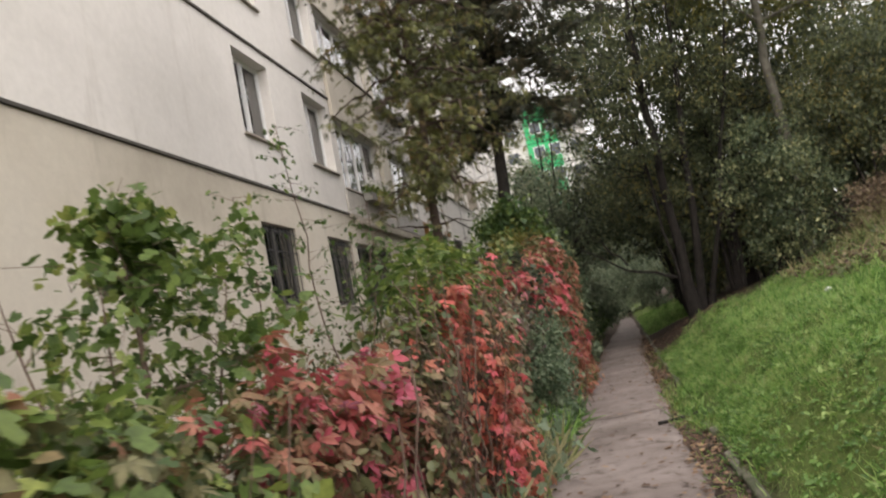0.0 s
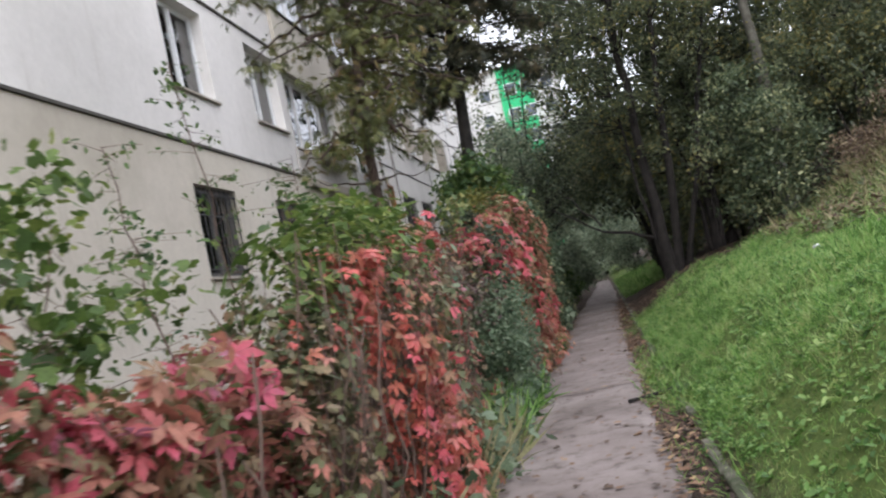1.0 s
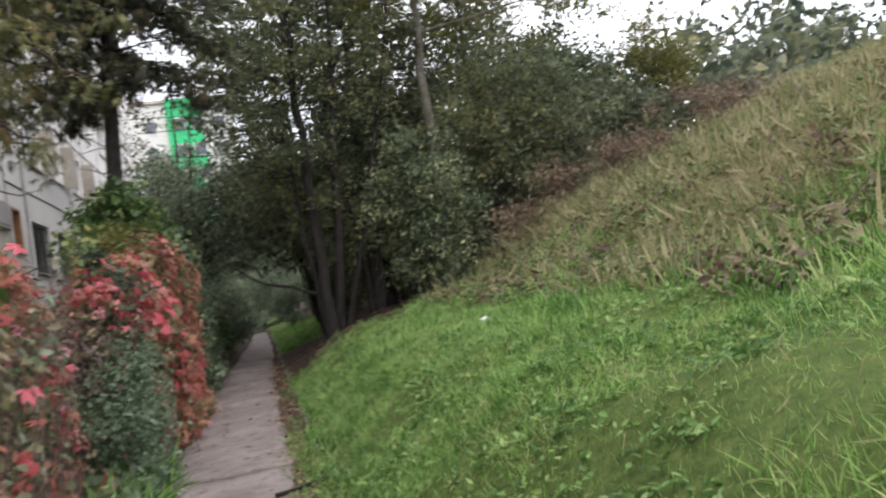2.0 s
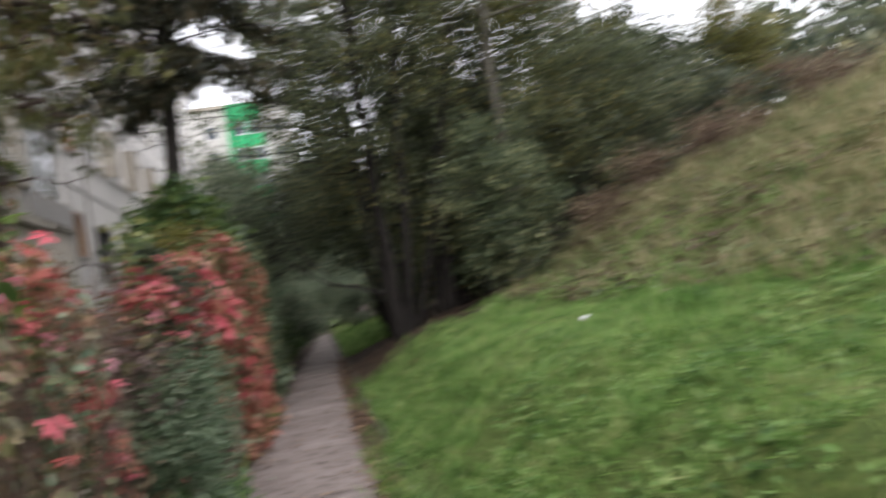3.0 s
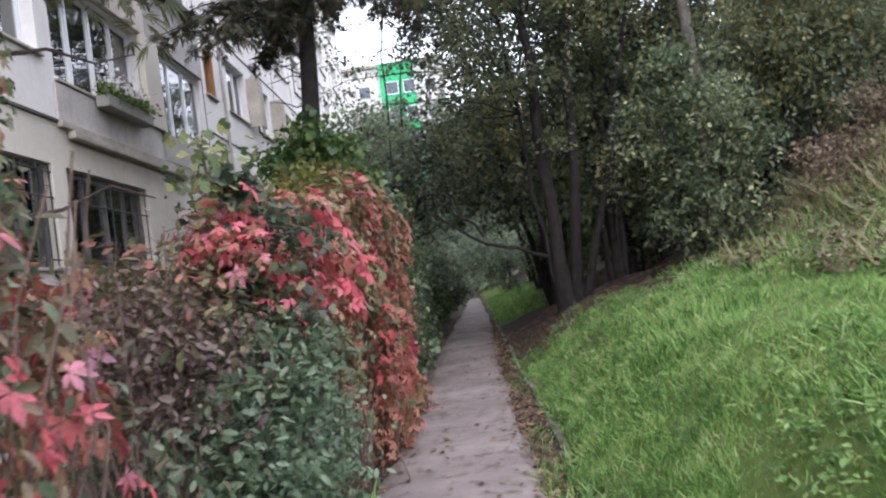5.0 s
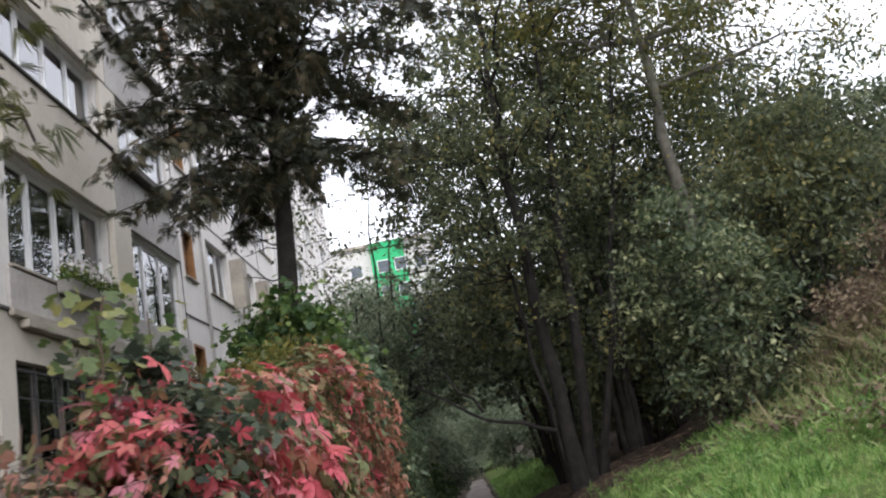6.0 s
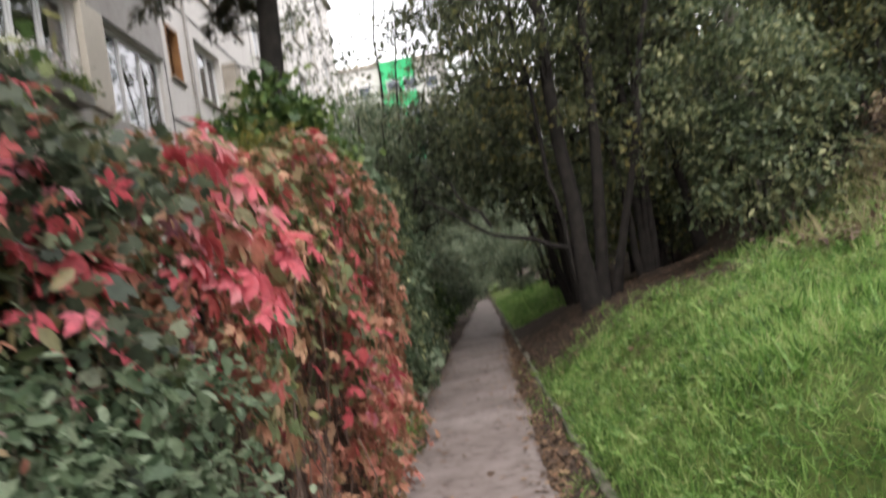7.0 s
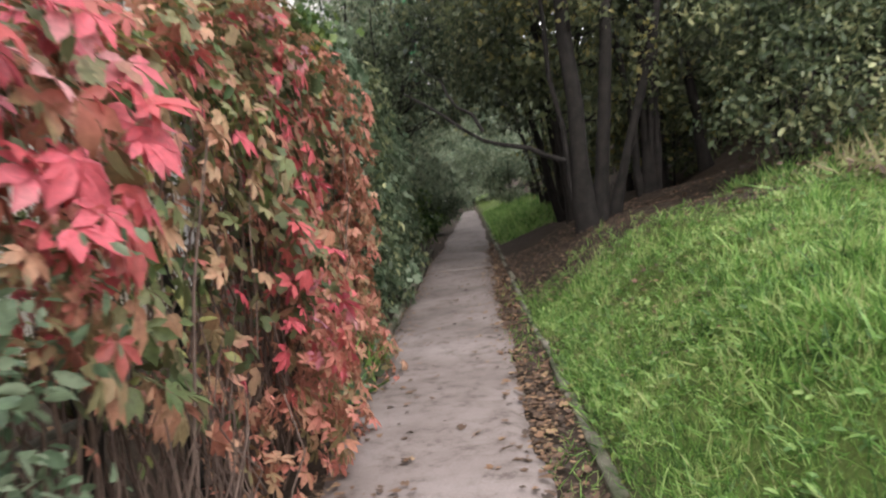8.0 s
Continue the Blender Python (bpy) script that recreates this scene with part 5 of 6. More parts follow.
for y, sd in ((5.0, 1), (7.7, 2), (9.3, 3), (16.6, 4), (10.4, 5)):
    r = np.random.default_rng(90 + sd)
    tuft = thing("weed_tuft", (-1.05, y, 0.0), "leggy green weeds and yellowing grass beside the path", "weeds", "weeds along the fence")
    a = np.stack([-1.12 + r.normal(0, 0.10, 420), y + r.normal(0, 0.5, 420), np.full(420, 0.02)], -1)
    part_mesh("grass_mass", leaf_mesh("grass_mass", BLADE, a, 0.34, unit(r.normal(0, 1, a.shape) * [1, 1, 0.1]), r, 1, 0, 0.3, -1.6), GRASS if sd > 2 else STRAW, tuft, "", "stuff")
    a = np.stack([-1.1 + r.normal(0, 0.12, 330), y + r.normal(0, 0.55, 330), np.abs(r.normal(0.08, 0.16, 330)) + 0.03], -1)
    part_mesh("leaves", leaf_mesh("leaves", LOBED, a, 0.09, unit(r.normal(0, 1, a.shape) + [0.6, 0, 0.8]), r), LEAF_GREY, tuft, "", "stuff")

# ---------------------------------------------------------------- conifers by the house
conifer("weeping_conifer", "slender drooping conifer with yellowish green sprays", (-1.95, 9.35, 0), 9.5, 0.075, 3.25, 1.12, 105, 92, 0.11, NEEDLE, BARK_RED, 101, 0.25, 8)
conifer("dark_conifer", "tall dark conifer with a bare lower trunk", (-2.37, 18.1, 0), 14.0, 0.19, 5.8, 2.75, 160, 180, 0.18, NEEDLE_DARK, BARK_DARK, 102, 0.12, 10, 0.98)

r = np.random.default_rng(103)
weeping = bpy.data.objects["weeping_conifer"]
part_mesh("limb", tube_mesh("limb", [(wander((-1.92, 9.37, 3.62), (-1.5, 9.25, 3.12), 9, 0.015, r, 0.05), np.linspace(0.03, 0.012, 9))], 7), BARK_RED, weeping, "bare drooping limb")
zc = r.uniform(1.4, 3.3, 150)
a = r.uniform(0, 6.28, 150)
cp = np.stack([-1.93 + 0.11 * np.cos(a), 9.37 + 0.11 * np.sin(a), zc], -1)
vine = thing("trunk_creeper", (-1.93, 9.37, 1.4), "red and green creeper climbing the slender trunk", "creeper")
part_mesh("leaves", leaf_mesh("leaves", PALM, cp, 0.06, unit(np.stack([np.cos(a), np.sin(a), 0.3 + 0 * a], -1)), r, 1.0, 0.2, 0.4, 1.3), LEAF_MIXED, vine, "", "stuff")
part_mesh("stem", tube_mesh("stem", [(wander((-1.84, 9.30, 0.0), (-1.86, 9.33, 3.3), 12, 0.02, r), np.linspace(0.012, 0.004, 12))], 5), TWIG, vine)

# ---------------------------------------------------------------- woodland
W = "woodland trees"
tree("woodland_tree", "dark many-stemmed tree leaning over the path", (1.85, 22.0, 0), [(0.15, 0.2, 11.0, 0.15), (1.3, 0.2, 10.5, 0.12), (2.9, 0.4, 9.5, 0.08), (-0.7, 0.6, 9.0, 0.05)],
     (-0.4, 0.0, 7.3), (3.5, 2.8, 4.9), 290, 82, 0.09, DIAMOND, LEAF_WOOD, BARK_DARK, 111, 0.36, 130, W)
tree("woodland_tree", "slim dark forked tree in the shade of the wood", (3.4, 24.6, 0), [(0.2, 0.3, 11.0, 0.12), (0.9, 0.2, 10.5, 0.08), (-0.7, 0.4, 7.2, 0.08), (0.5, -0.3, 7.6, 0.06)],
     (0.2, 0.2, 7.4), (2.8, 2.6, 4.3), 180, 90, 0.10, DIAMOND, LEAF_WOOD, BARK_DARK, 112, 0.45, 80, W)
limb_rng = np.random.default_rng(119)
old_tree = bpy.data.objects["woodland_tree"]
zb = float(ground_height(1.75, 22.0))
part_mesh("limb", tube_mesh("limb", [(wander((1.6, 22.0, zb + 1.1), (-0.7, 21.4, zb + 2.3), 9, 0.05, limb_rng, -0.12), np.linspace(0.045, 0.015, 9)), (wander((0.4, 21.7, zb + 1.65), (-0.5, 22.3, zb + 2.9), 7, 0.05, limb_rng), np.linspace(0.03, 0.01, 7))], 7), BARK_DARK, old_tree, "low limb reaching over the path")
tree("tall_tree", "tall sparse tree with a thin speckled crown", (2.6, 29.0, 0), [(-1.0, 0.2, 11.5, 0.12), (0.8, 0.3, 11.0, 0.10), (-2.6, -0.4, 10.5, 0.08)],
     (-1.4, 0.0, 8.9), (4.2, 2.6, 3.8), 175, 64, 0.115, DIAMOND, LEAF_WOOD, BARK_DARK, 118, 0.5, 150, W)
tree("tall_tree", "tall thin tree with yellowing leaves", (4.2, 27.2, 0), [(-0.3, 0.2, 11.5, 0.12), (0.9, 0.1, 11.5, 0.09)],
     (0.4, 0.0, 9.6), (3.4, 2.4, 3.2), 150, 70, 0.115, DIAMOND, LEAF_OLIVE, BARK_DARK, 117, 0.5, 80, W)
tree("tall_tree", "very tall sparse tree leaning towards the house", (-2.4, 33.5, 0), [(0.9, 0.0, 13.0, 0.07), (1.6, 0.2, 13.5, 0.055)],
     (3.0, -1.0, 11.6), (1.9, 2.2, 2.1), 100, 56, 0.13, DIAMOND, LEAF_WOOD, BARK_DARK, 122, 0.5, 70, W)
tree("overhanging_tree", "light green tree arching over the path", (-1.9, 26.0, 0), [(1.2, 0.0, 5.0, 0.06), (0.4, 0.5, 5.4, 0.06)],
     (1.3, 0.2, 4.2), (1.5, 2.2, 1.5), 80, 80, 0.10, DIAMOND, LEAF_BUSH, BARK_DARK, 121, 0.42, 60, W)
for k, (x, y, cx, cz, rx, rz, mat) in enumerate(((2.5, 29.5, -1.6, 4.7, 1.7, 1.7, LEAF_BUSH), (2.8, 34.5, -1.7, 8.2, 1.5, 3.2, LEAF_BUSH), (2.9, 37.0, -2.1, 5.2, 2.0, 2.4, LEAF_HAZY), (3.2, 44.0, -1.9, 8.0, 2.2, 5.0, LEAF_HAZY), (-3.4, 47.0, 1.8, 4.8, 2.0, 2.6, LEAF_HAZY))):
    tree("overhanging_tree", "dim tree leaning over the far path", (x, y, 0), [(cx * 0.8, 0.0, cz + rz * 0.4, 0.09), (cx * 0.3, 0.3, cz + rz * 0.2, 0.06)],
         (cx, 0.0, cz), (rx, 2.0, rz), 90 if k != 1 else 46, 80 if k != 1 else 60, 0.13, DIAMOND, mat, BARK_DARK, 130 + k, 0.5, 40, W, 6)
# far trees whose leaf colour is paled to stand for haze
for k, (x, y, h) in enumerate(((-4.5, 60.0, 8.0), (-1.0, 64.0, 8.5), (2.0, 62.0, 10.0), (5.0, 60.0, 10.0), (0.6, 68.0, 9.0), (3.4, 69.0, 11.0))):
    tree("misty_tree", "tree closing the end of the path, leaves paled for haze", (x, y, 0), [(0.2, 0.1, h * 0.8, 0.12)], (0, 0, h * 0.5), (2.6, 2.0, h * 0.5), 110, 80, 0.28, DIAMOND, LEAF_HAZY, BARK_DARK, 140 + k, 0.7, 20, W, 6)
tree("pale_tree", "tall tree with a pale grey upright trunk", (5.02, 22.4, 0), [(0.45, 0.2, 12.0, 0.18)],
     (0.9, 0.4, 9.4), (4.9, 3.0, 3.7), 380, 92, 0.095, DIAMOND, LEAF_OLIVE, BARK_PALE, 113, 0.6, 60, W)
tree("pale_bush", "tall rounded bush with pale green leaves at the lawn's edge", (3.95, 19.4, 0), [(0.2, 0.1, 2.6, 0.03), (-0.5, 0.0, 2.4, 0.03), (0.7, 0.3, 2.3, 0.03), (-0.1, 0.5, 2.8, 0.03)],
     (0, 0.1, 1.7), (1.35, 1.1, 1.7), 100, 110, 0.09, OVAL, LEAF_PALE, BARK_DARK, 114, 0.33, 60, "", 6, 0.6, "bush", "stem")
tree("dark_bush", "dense dark green bush on the bank", (6.4, 20.6, 0), [(0.3, 0.0, 3.2, 0.04), (-0.6, 0.2, 3.0, 0.04), (0.8, 0.4, 3.4, 0.04)],
     (0.2, 0.2, 2.6), (1.7, 1.5, 2.4), 120, 100, 0.10, OVAL, LEAF_WOOD, BARK_DARK, 115, 0.4, 40, "", 6, 0.6, "bush", "stem")
tree("dark_bush", "tall grey-green bush crowning the bank", (8.6, 22.6, 0), [(0.3, 0.0, 3.6, 0.05), (-0.6, 0.2, 3.2, 0.05), (0.8, 0.4, 3.4, 0.05)],
     (0, 0.2, 2.5), (1.9, 1.8, 2.3), 110, 100, 0.11, OVAL, LEAF_BUSH, BARK_DARK, 116, 0.45, 40, "", 6, 0.6, "bush", "stem")
spots = ((2.2, 25.5, 7.2), (5.2, 26.5, 8.6), (4.4, 31.0, 8.0), (8.0, 27.5, 12.0), (7.0, 32.0, 8.0), (11.5, 28.0, 7.0), (11.0, 33.0, 8.0), (-2.6, 28.8, 6.4), (-3.0, 33.0, 8.0),
         (-2.6, 36.5, 8.7), (5.5, 38.0, 7.0), (9.0, 39.0, 9.0), (-2.6, 40.0, 9.9), (13.5, 37.0, 8.0))
for k, (x, y, h) in enumerate(spots):
    rr = np.random.default_rng(300 + k)
    st = [(rr.normal(0, 0.8), rr.normal(0, 0.5), h * rr.uniform(0.8, 0.95), rr.uniform(0.07, 0.13)) for _ in range(rr.integers(1, 4))]
    left = x < 0
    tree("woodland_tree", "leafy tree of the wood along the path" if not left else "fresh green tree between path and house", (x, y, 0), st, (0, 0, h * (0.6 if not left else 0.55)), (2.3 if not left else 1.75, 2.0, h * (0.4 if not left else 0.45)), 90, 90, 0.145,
         DIAMOND, (LEAF_WOOD, LEAF_DIM, LEAF_BUSH, LEAF_DIM, LEAF_OLIVE)[k % 5] if not left else (LEAF_BUSH, LEAF_HAZY)[k % 2], BARK_DARK, 400 + k, 0.65, 22, W, 6)
tree("yellow_tree", "rounded yellow-green tree on the skyline of the bank", (14.5, 27.5, 0), [(0.2, 0.2, 3.4, 0.12)], (0, 0, 3.0), (2.2, 2.0, 1.9), 90, 110, 0.10, DIAMOND, LEAF_OLIVE, BARK_DARK, 120, 0.5, 40, W)
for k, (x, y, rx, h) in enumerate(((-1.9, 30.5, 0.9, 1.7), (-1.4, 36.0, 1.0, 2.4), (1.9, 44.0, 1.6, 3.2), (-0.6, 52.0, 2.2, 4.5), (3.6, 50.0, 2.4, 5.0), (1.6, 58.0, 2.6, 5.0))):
    tree("round_bush", "rounded green bush beside the far path", (x, y, 0), [(0.1, 0.0, h * 0.7, 0.03), (-0.2, 0.1, h * 0.7, 0.03)], (0, 0, h * 0.52), (rx, rx, h * 0.52), 60, 90, 0.11 + 0.002 * y / 3, DIAMOND, (LEAF_LILAC if k == 0 else LEAF_HAZY), BARK_DARK, 500 + k, 0.35, 20, "bushes by the path", 6, 0.6, "bush", "stem")

# undergrowth in the wood
for k, (x, y) in enumerate(((4.6, 27.5), (7.6, 24.6), (6.4, 29.5), (9.6, 25.6), (3.4, 34.5), (6.6, 35.5), (10.0, 31.0), (12.6, 26.0), (13.0, 31.0), (9.6, 37.0), (4.6, 41.5), (8.0, 43.0), (12.5, 40.0), (16.0, 34.0))):
    tree("undergrowth_bush", "shady undergrowth bush between the trunks", (x, y, 0), [(0.2, 0.0, 1.8, 0.03), (-0.3, 0.2, 1.6, 0.03)], (0, 0, 1.5), (1.7, 1.4, 1.5), 60, 70, 0.15, DIAMOND, (LEAF_WOOD, LEAF_DIM)[k % 2], BARK_DARK, 700 + k, 0.45, 20, "undergrowth of the wood", 6, 0.6, "bush", "stem")

# the woods go on up the hill and behind: too many to count
r = np.random.default_rng(131)
cl, tl = [], []
for k in range(230):
    x, y = r.uniform(-60, 75), r.uniform(42, 120)
    if -22 < x < 2.0 and y > 44 or (x < -4 and y < 58):
        continue
    h = r.uniform(8, 14) * (0.6 if 1 < x < 20 else 1.0)
    g = float(ground_height(x, y))
    cl.append(crown_clumps(r, (x, y, g + h * 0.58), (2.8, 2.8, h * 0.42), 34))
    tl.append((wander((x, y, g - 0.2), (x + r.normal(0, 0.5), y, g + h * 0.9), 6, 0.1, r), np.linspace(0.2, 0.05, 6)))
for k in range(50):
    x, y = r.uniform(17, 60), r.uniform(6, 42)
    h = r.uniform(2.5, 4.5)
    g = float(ground_height(x, y))
    cl.append(crown_clumps(r, (x, y, g + h * 0.5), (2.2, 2.2, h * 0.45), 30))
    tl.append((wander((x, y, g - 0.2), (x, y, g + h * 0.8), 6, 0.1, r), np.linspace(0.15, 0.05, 6)))
p, o = clump_leaves(r, np.concatenate(cl), 10, 1.05)
woods = thing("far_woods", (5, 60, 0), "dense dim woodland closing the view behind the path", "woods", "", "stuff")
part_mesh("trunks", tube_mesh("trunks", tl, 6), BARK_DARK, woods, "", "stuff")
part_mesh("leaves", leaf_mesh("leaves", DIAMOND, p, 0.56, o, r, 0.5, 0.4, 0.8, 0.6), LEAF_DIM, woods, "", "stuff")

# brambles and dry stalks on the bank
for k, (x, y, sx, h) in enumerate(((5.6, 18.0, 0.9, 0.8), (6.8, 18.4, 0.8, 1.1), (7.6, 17.0, 0.9, 0.9), (8.6, 18.2, 1.0, 1.1), (9.6, 16.4, 1.1, 0.9), (10.6, 18.0, 1.2, 1.1))):
    tree("bramble", "dry brown bramble thicket on the bank", (x, y, 0), [(0.3, 0.1, h, 0.008), (-0.3, 0.2, h, 0.008), (0.1, -0.3, h * 0.9, 0.008), (-0.2, -0.2, h * 1.1, 0.008)],
         (0, 0, h * 0.45), (sx, sx, h * 0.5), 46, 46, 0.07, OVAL, DRY, TWIG, 600 + k, 0.26, 46, "brambles on the bank", 5, 0.5, "bramble", "stem")

# ---------------------------------------------------------------- grass, fallen leaves and small things
TUFT = (BLADE[0] * [1.0, 0.66, 1.0] - np.outer(BLADE[0][:, 0] ** 2, [0, 0, 0.25]), BLADE[1])


def on_ground(x, y, up=0.0):
    return np.stack([x, y, ground_height(x, y) + up], -1)


r = np.random.default_rng(201)
n_blades = 150000
y = 2.0 + 20.0 * r.random(n_blades) ** 0.95
x = 0.60 + 5.6 * r.random(n_blades) ** 1.25
keep = y < 20.1 - 0.9 * x + 1.0 * r.normal(0, 1, n_blades)
keep &= (x < 3.8 + 0.6 * r.normal(0, 1, n_blades))
keep &= (x > 0.69 + 0.03 * np.sin(2.3 * y)) | (np.abs(y - 10.8) < 2.0)
x, y = x[keep], y[keep]
pts = on_ground(x, y, -0.01)
tall = 0.6 + 0.4 * np.clip(lumps(pts, 1.5, 3) + 0.5 * lumps(pts, 4.0, 4), -0.6, 1.6)
lawn = thing("lawn_grass", (2, 10, 0.9), "lush uneven green grass on the bank beside the path", "grass", "", "stuff")
for lo, hi, size in ((-9, 0.6, 0.045), (0.6, 0.95, 0.07), (0.95, 9, 0.12)):
    k = (tall > lo) & (tall <= hi)
    a = pts[k]
    part_mesh("grass_mass", leaf_mesh("grass_mass", BLADE, a, size, unit(r.normal(0, 1, a.shape) * [1, 1, 0.1]), r, 1, 0, 0.35, -1.1, 0.35), GRASS, lawn, "", "stuff")
# tufts of longer blades that flop over downhill, and low broad-leaved weeds
k = r.permutation(len(pts))[:3800]
cs = pts[k][tall[k] > 0.45]
a = np.repeat(cs, 22, axis=0)
a[:, :2] += r.normal(0, 0.045, (len(a), 2))
a[:, 2] = ground_height(a[:, 0], a[:, 1]) - 0.01
long_ = np.repeat(r.uniform(0.07, 0.13, len(cs)), 22)
part_mesh("tufts", leaf_mesh("tufts", TUFT, a, long_, unit(r.normal(0, 1, a.shape) * [1, 1, 0.1]), r, 1, 0, 0.35, -0.65, 0.3), GRASS, lawn, "", "stuff")
k = r.permutation(len(pts))[:3200]
k = k[lumps(pts[k], 2.1, 31) > -0.2]
a = np.repeat(pts[k] + [0, 0, 0.035], 9, axis=0) + r.normal(0, 0.035, (len(k) * 9, 3)) * [1, 1, 0.3]
part_mesh("clover", leaf_mesh("clover", OVAL, a, 0.045, unit(r.normal(0, 0.5, a.shape) + [-0.3, 0, 1]), r, 1, 0.3, 0.4, 0.0), CLOVER, lawn, "", "stuff")
k = r.permutation(len(pts))[:2500]
a = pts[k] + [0, 0, 0.01]
part_mesh("dry_blades", leaf_mesh("dry_blades", BLADE, a, 0.07, unit(r.normal(0, 1, a.shape) * [1, 1, 0.1]), r, 1, 0, 0.4, -0.2, 0.35), STRAW, lawn, "", "stuff")

n2 = 66000
x, y = 3.3 + 10.7 * r.random(n2) ** 1.15, r.uniform(6, 20, n2)
pts = on_ground(x, y, -0.01)
k = lumps(pts, 1.1, 13) + 0.6 * r.normal(0, 1, n2) + 0.6 * (x - 4.9) > 0.1
bank = thing("dry_grass", (8, 13, 4), "straw-coloured dry grass and weeds on the upper bank", "grass", "", "stuff")
part_mesh("dry_blades", leaf_mesh("dry_blades", BLADE, pts[k], 0.27, unit(r.normal(0, 1, pts[k].shape) * [1, 1, 0.1]), r, 1, 0, 0.4, -0.7, 0.4), STRAW, bank, "", "stuff")
part_mesh("green_blades", leaf_mesh("green_blades", BLADE, pts[~k], 0.16, unit(r.normal(0, 1, pts[~k].shape) * [1, 1, 0.1]), r, 1, 0, 0.4, -0.9, 0.4), GRASS, bank, "", "stuff")

n3 = 16000
x, y = r.uniform(0.75, 3.0, n3), r.uniform(29.0, 46, n3)
pts = on_ground(x, y, -0.01)
far_lawn = thing("far_grass", (3, 33, 0.3), "bright strip of grass beyond the trees", "grass", "", "stuff")
part_mesh("grass_mass", leaf_mesh("grass_mass", BLADE, pts, 0.16, unit(r.normal(0, 1, pts.shape) * [1, 1, 0.1]), r, 1, 0, 0.4, -1.1, 0.35), GRASS, far_lawn, "", "stuff")

# low weeds scattered over the bank
wx, wy = 3.4 + 9.6 * r.random(380) ** 1.3, r.uniform(7.0, 18.6, 380)
cs = on_ground(wx, wy, 0.10)
wp, wo_ = clump_leaves(r, cs, 46, 0.34, 0.35)
wp[:, 2] = np.maximum(wp[:, 2], ground_height(wp[:, 0], wp[:, 1]) + 0.02)
weeds = thing("bank_weeds", (8, 13, 4), "low grey-green and brownish weeds among the dry grass", "weeds", "", "stuff")
half = len(wp) // 2
part_mesh("leaves", leaf_mesh("leaves", OVAL, wp[:half], 0.075, wo_[:half], r, 0.5, 0.8, 0.6, 0.3), LEAF_WEED, weeds, "", "stuff")
part_mesh("dry_leaves", leaf_mesh("dry_leaves", OVAL, wp[half:], 0.08, wo_[half:], r, 0.5, 0.8, 0.6, 0.3), DRY, weeds, "", "stuff")

# fallen leaves: along both edges of the path, a few on it, many under the trees
n4 = 2600
y = r.uniform(2, 30, n4)
x = np.where(r.random(n4) < 0.72, r.normal(0.34, 0.08, n4), path_left(y) + np.abs(r.normal(0.02, 0.10, n4)))
a = np.stack([x, y, np.full(n4, 0.055)], -1)
a[:, 2] = np.where((x > path_right(y)), 0.02, 0.05) + rise(y)
y5 = r.uniform(3, 34, 760)
a = np.concatenate([a, np.stack([r.uniform(-0.98, 0.3, 760), y5, 0.055 + rise(y5)], -1)])
lx = 0.7 + 5.5 * r.random(8500) ** 1.3
ly = 20.6 - 0.9 * lx + 11 * (r.random(8500) ** 0.8 - 0.45)
a = np.concatenate([a, on_ground(lx, ly, 0.015)])
leaves = thing("fallen_leaves", (0, 10, 0), "brown and rusty fallen leaves scattered along the path edges", "leaves", "", "stuff")
part_mesh("leaf_litter", leaf_mesh("leaf_litter", LOBED, a, 0.042, np.tile([0.0, 0, 1.0], (len(a), 1)), r, 1.5, 0.5, 0.22, 0.0, 0.35), FALLEN, leaves, "", "stuff")
# between paving and kerb: brown litter with thin weeds; beside the early part of the walk the turf has grown over the kerb
n6 = 5200
y = r.uniform(2, 30, n6)
x = r.uniform(0.29, 0.60, n6)
a = np.stack([x, y, rise(y)], -1)
verge = thing("verge_weeds", (0.45, 10, 0), "thin weeds and litter between paving and kerb", "weeds", "", "stuff")
k = (lumps(a, 1.7, 21) + 0.6 * r.normal(0, 1, n6) > 0.35) & (y < 22)
part_mesh("grass_mass", leaf_mesh("grass_mass", BLADE, a[k], 0.075, unit(r.normal(0, 1, a[k].shape) * [1, 1, 0.1]), r, 1, 0, 0.4, -0.5, 0.4), GRASS, verge, "", "stuff")
part_mesh("dead_leaves", leaf_mesh("dead_leaves", LOBED, a[~k] + [0, 0, 0.015], 0.04, np.tile([0.0, 0, 1.0], (int((~k).sum()), 1)), r, 1, 0.5, 0.4, 0.0), FALLEN, verge, "", "stuff")
n7 = 9000
y = r.uniform(2.0, 22, n7)
thick = np.interp(y, (2.0, 8.4, 9.2, 12.4, 13.2, 22), (0.15, 0.2, 1.0, 1.0, 0.25, 0.15))
k = r.random(n7) < thick
y = y[k]
x = 0.72 - np.abs(r.normal(0, 1, len(y))) * np.interp(y, (8.4, 9.2, 12.4, 13.2), (0.04, 0.2, 0.2, 0.04))
x = np.maximum(x, path_right(y) - 0.02)
a = np.stack([x, y, np.full(len(y), 0.0)], -1)
part_mesh("overhang", leaf_mesh("overhang", TUFT, a, 0.13, unit(r.normal(0, 1, a.shape) * [1, 1, 0.1]), r, 1, 0, 0.4, -0.8, 0.35), GRASS, verge, "", "stuff")
k = r.random(len(a)) < 0.12
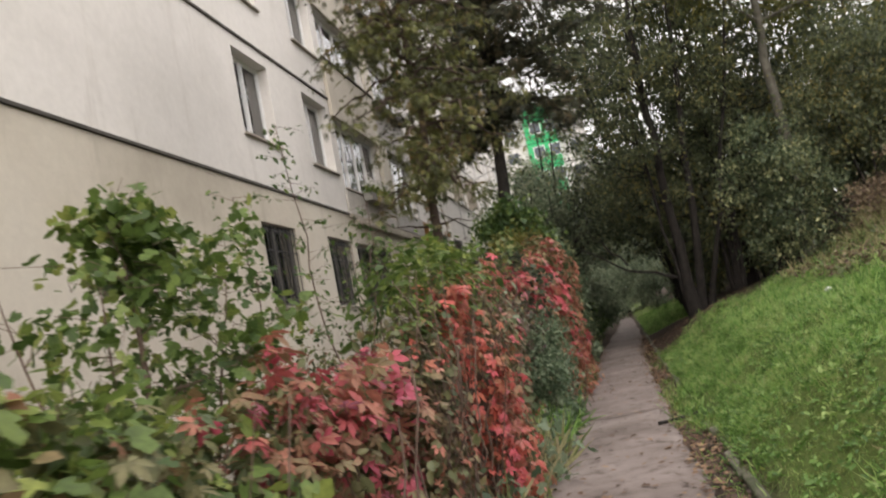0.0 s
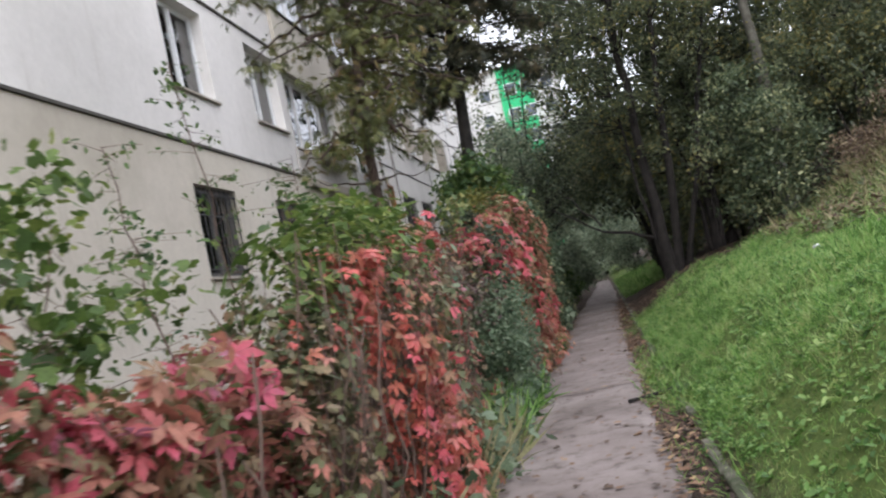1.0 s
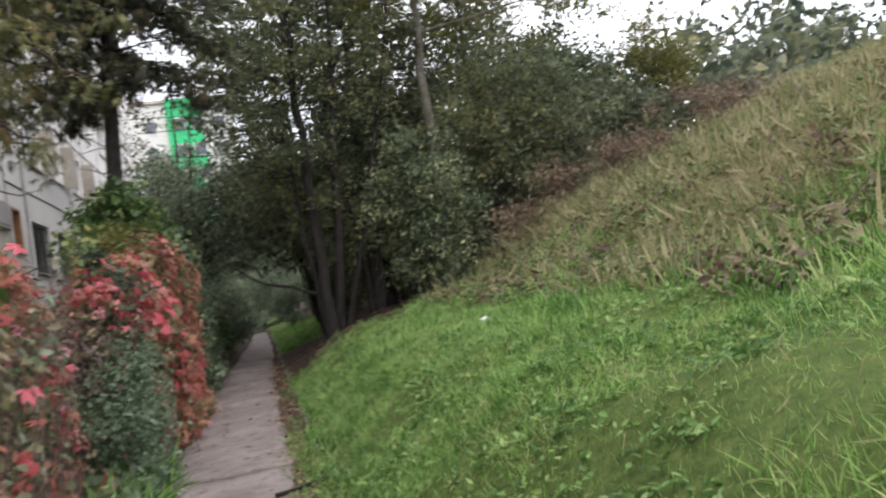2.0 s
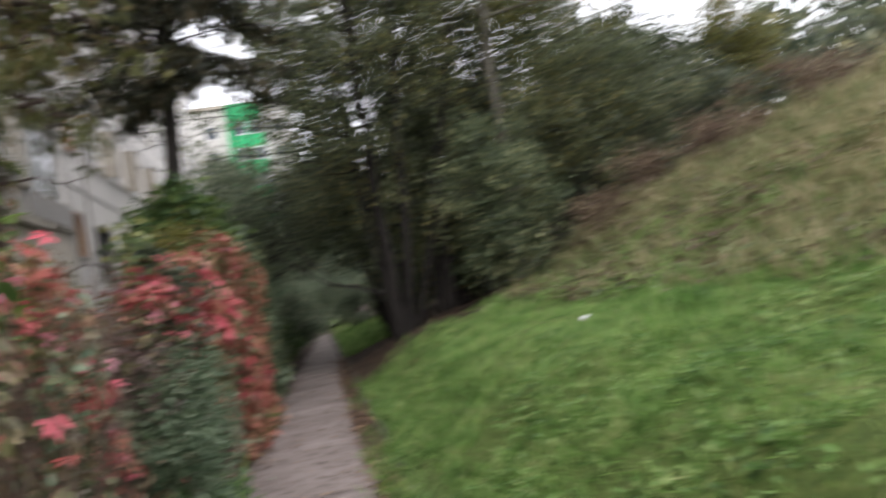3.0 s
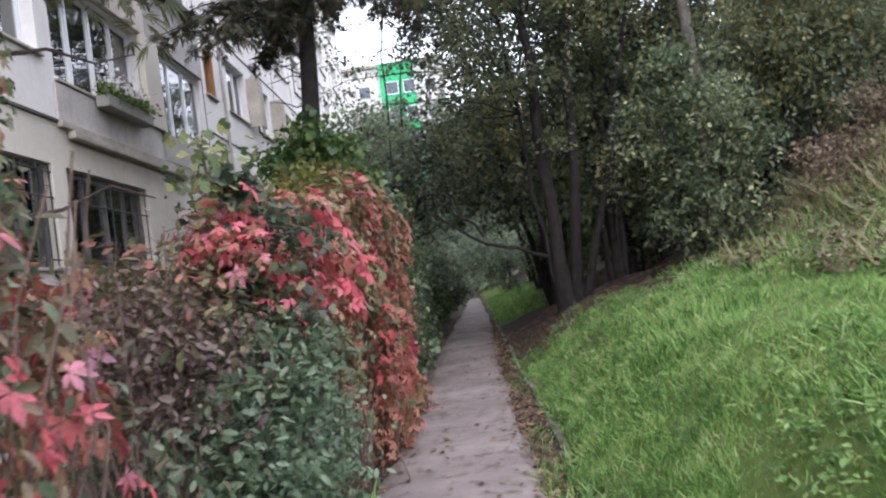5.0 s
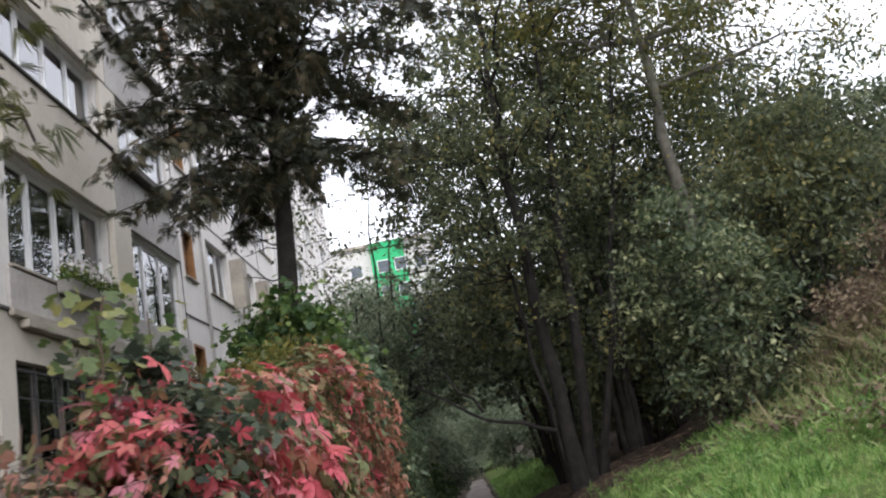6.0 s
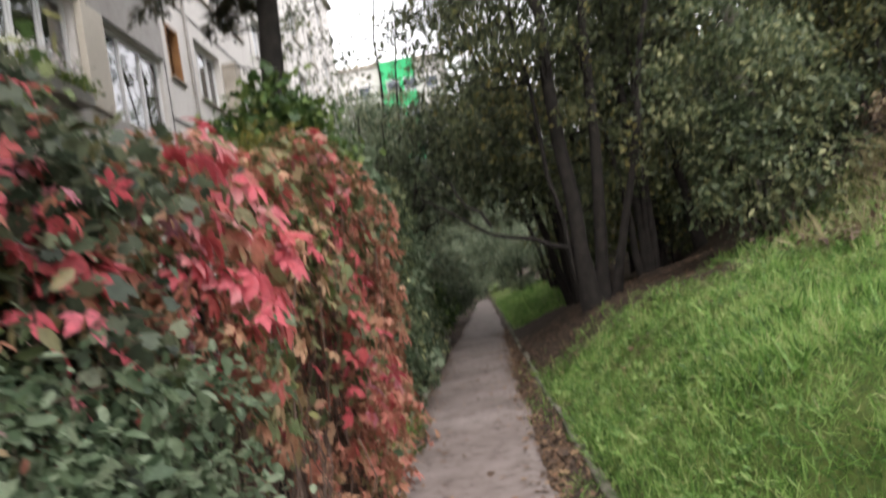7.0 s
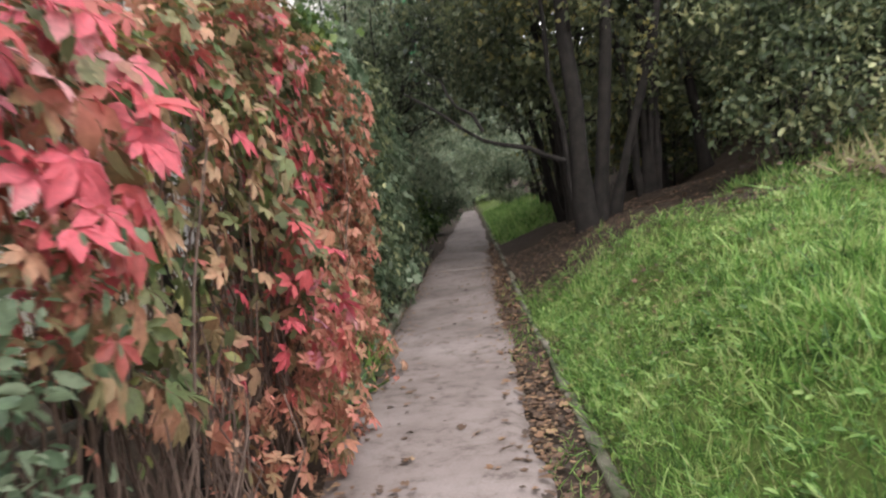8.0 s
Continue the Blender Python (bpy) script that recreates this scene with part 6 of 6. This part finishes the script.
part_mesh("weed_leaves", leaf_mesh("weed_leaves", OVAL, a[k] + [0, 0, 0.06], 0.07, unit(r.normal(0, 0.5, a[k].shape) + [-0.4, 0, 1]), r, 1, 0.3, 0.4, 0.0), LEAF_GREEN, verge, "", "stuff")

r = np.random.default_rng(205)
stick = thing("broken_branch", (0.3, 9.56, 0.03), "short broken branch lying at the path edge", "branch")
part_mesh("branch", tube_mesh("branch", [(wander((0.1, 9.50, 0.055), (0.62, 9.68, 0.06), 7, 0.012, r), np.linspace(0.022, 0.012, 7)), (wander((0.25, 9.55, 0.06), (0.5, 9.9, 0.05), 5, 0.01, r), np.linspace(0.012, 0.005, 5))], 7), BARK_DARK, stick)

PAPER = stained("dirty_white_paper", [(0.3, (0.6, 0.6, 0.6)), (0.7, (0.75, 0.76, 0.78))], 20, 80)
for x, y in ((3.55, 11.6), (2.62, 11.3)):
    bm = bmesh.new()
    bmesh.ops.create_icosphere(bm, subdivisions=2, radius=0.05)
    for v in bm.verts:
        v.co = v.co * (1 + 0.35 * noise.noise(v.co * 40)) * 0.9
        v.co.z *= 0.7
    z = float(ground_height(x, y)) + 0.06
    bm.transform(Matrix.Translation((x, y, z)))
    scrap = thing("paper_scrap", (x, y, z), "crumpled scrap of white paper in the grass", "litter", "litter on the lawn")
    part("paper", bm, PAPER, scrap)

# old fence behind the creeper
for k, (x, y, h) in enumerate(((-1.32, 8.15, 1.25), (-1.55, 11.75, 1.35), (-1.6, 4.6, 1.3), (-1.6, 15.0, 1.4))):
    post = thing("fence_post", (x, y, 0), "old grey concrete fence post half hidden by creeper", "post", "fence posts")
    part("shaft", boxes((x - 0.05, x + 0.05, y - 0.05, y + 0.05, -0.1, h), bevel=0.012), CONCRETE, post)
r = np.random.default_rng(206)
limb = thing("dead_limb", (-1.7, 11.8, 0.5), "pale dead branch caught in the creeper stems", "branch")
part_mesh("branch", tube_mesh("branch", [(wander((-2.6, 11.3, 0.3), (-1.3, 12.3, 0.95), 8, 0.03, r), np.linspace(0.03, 0.015, 8))], 7), BARK_PALE, limb)
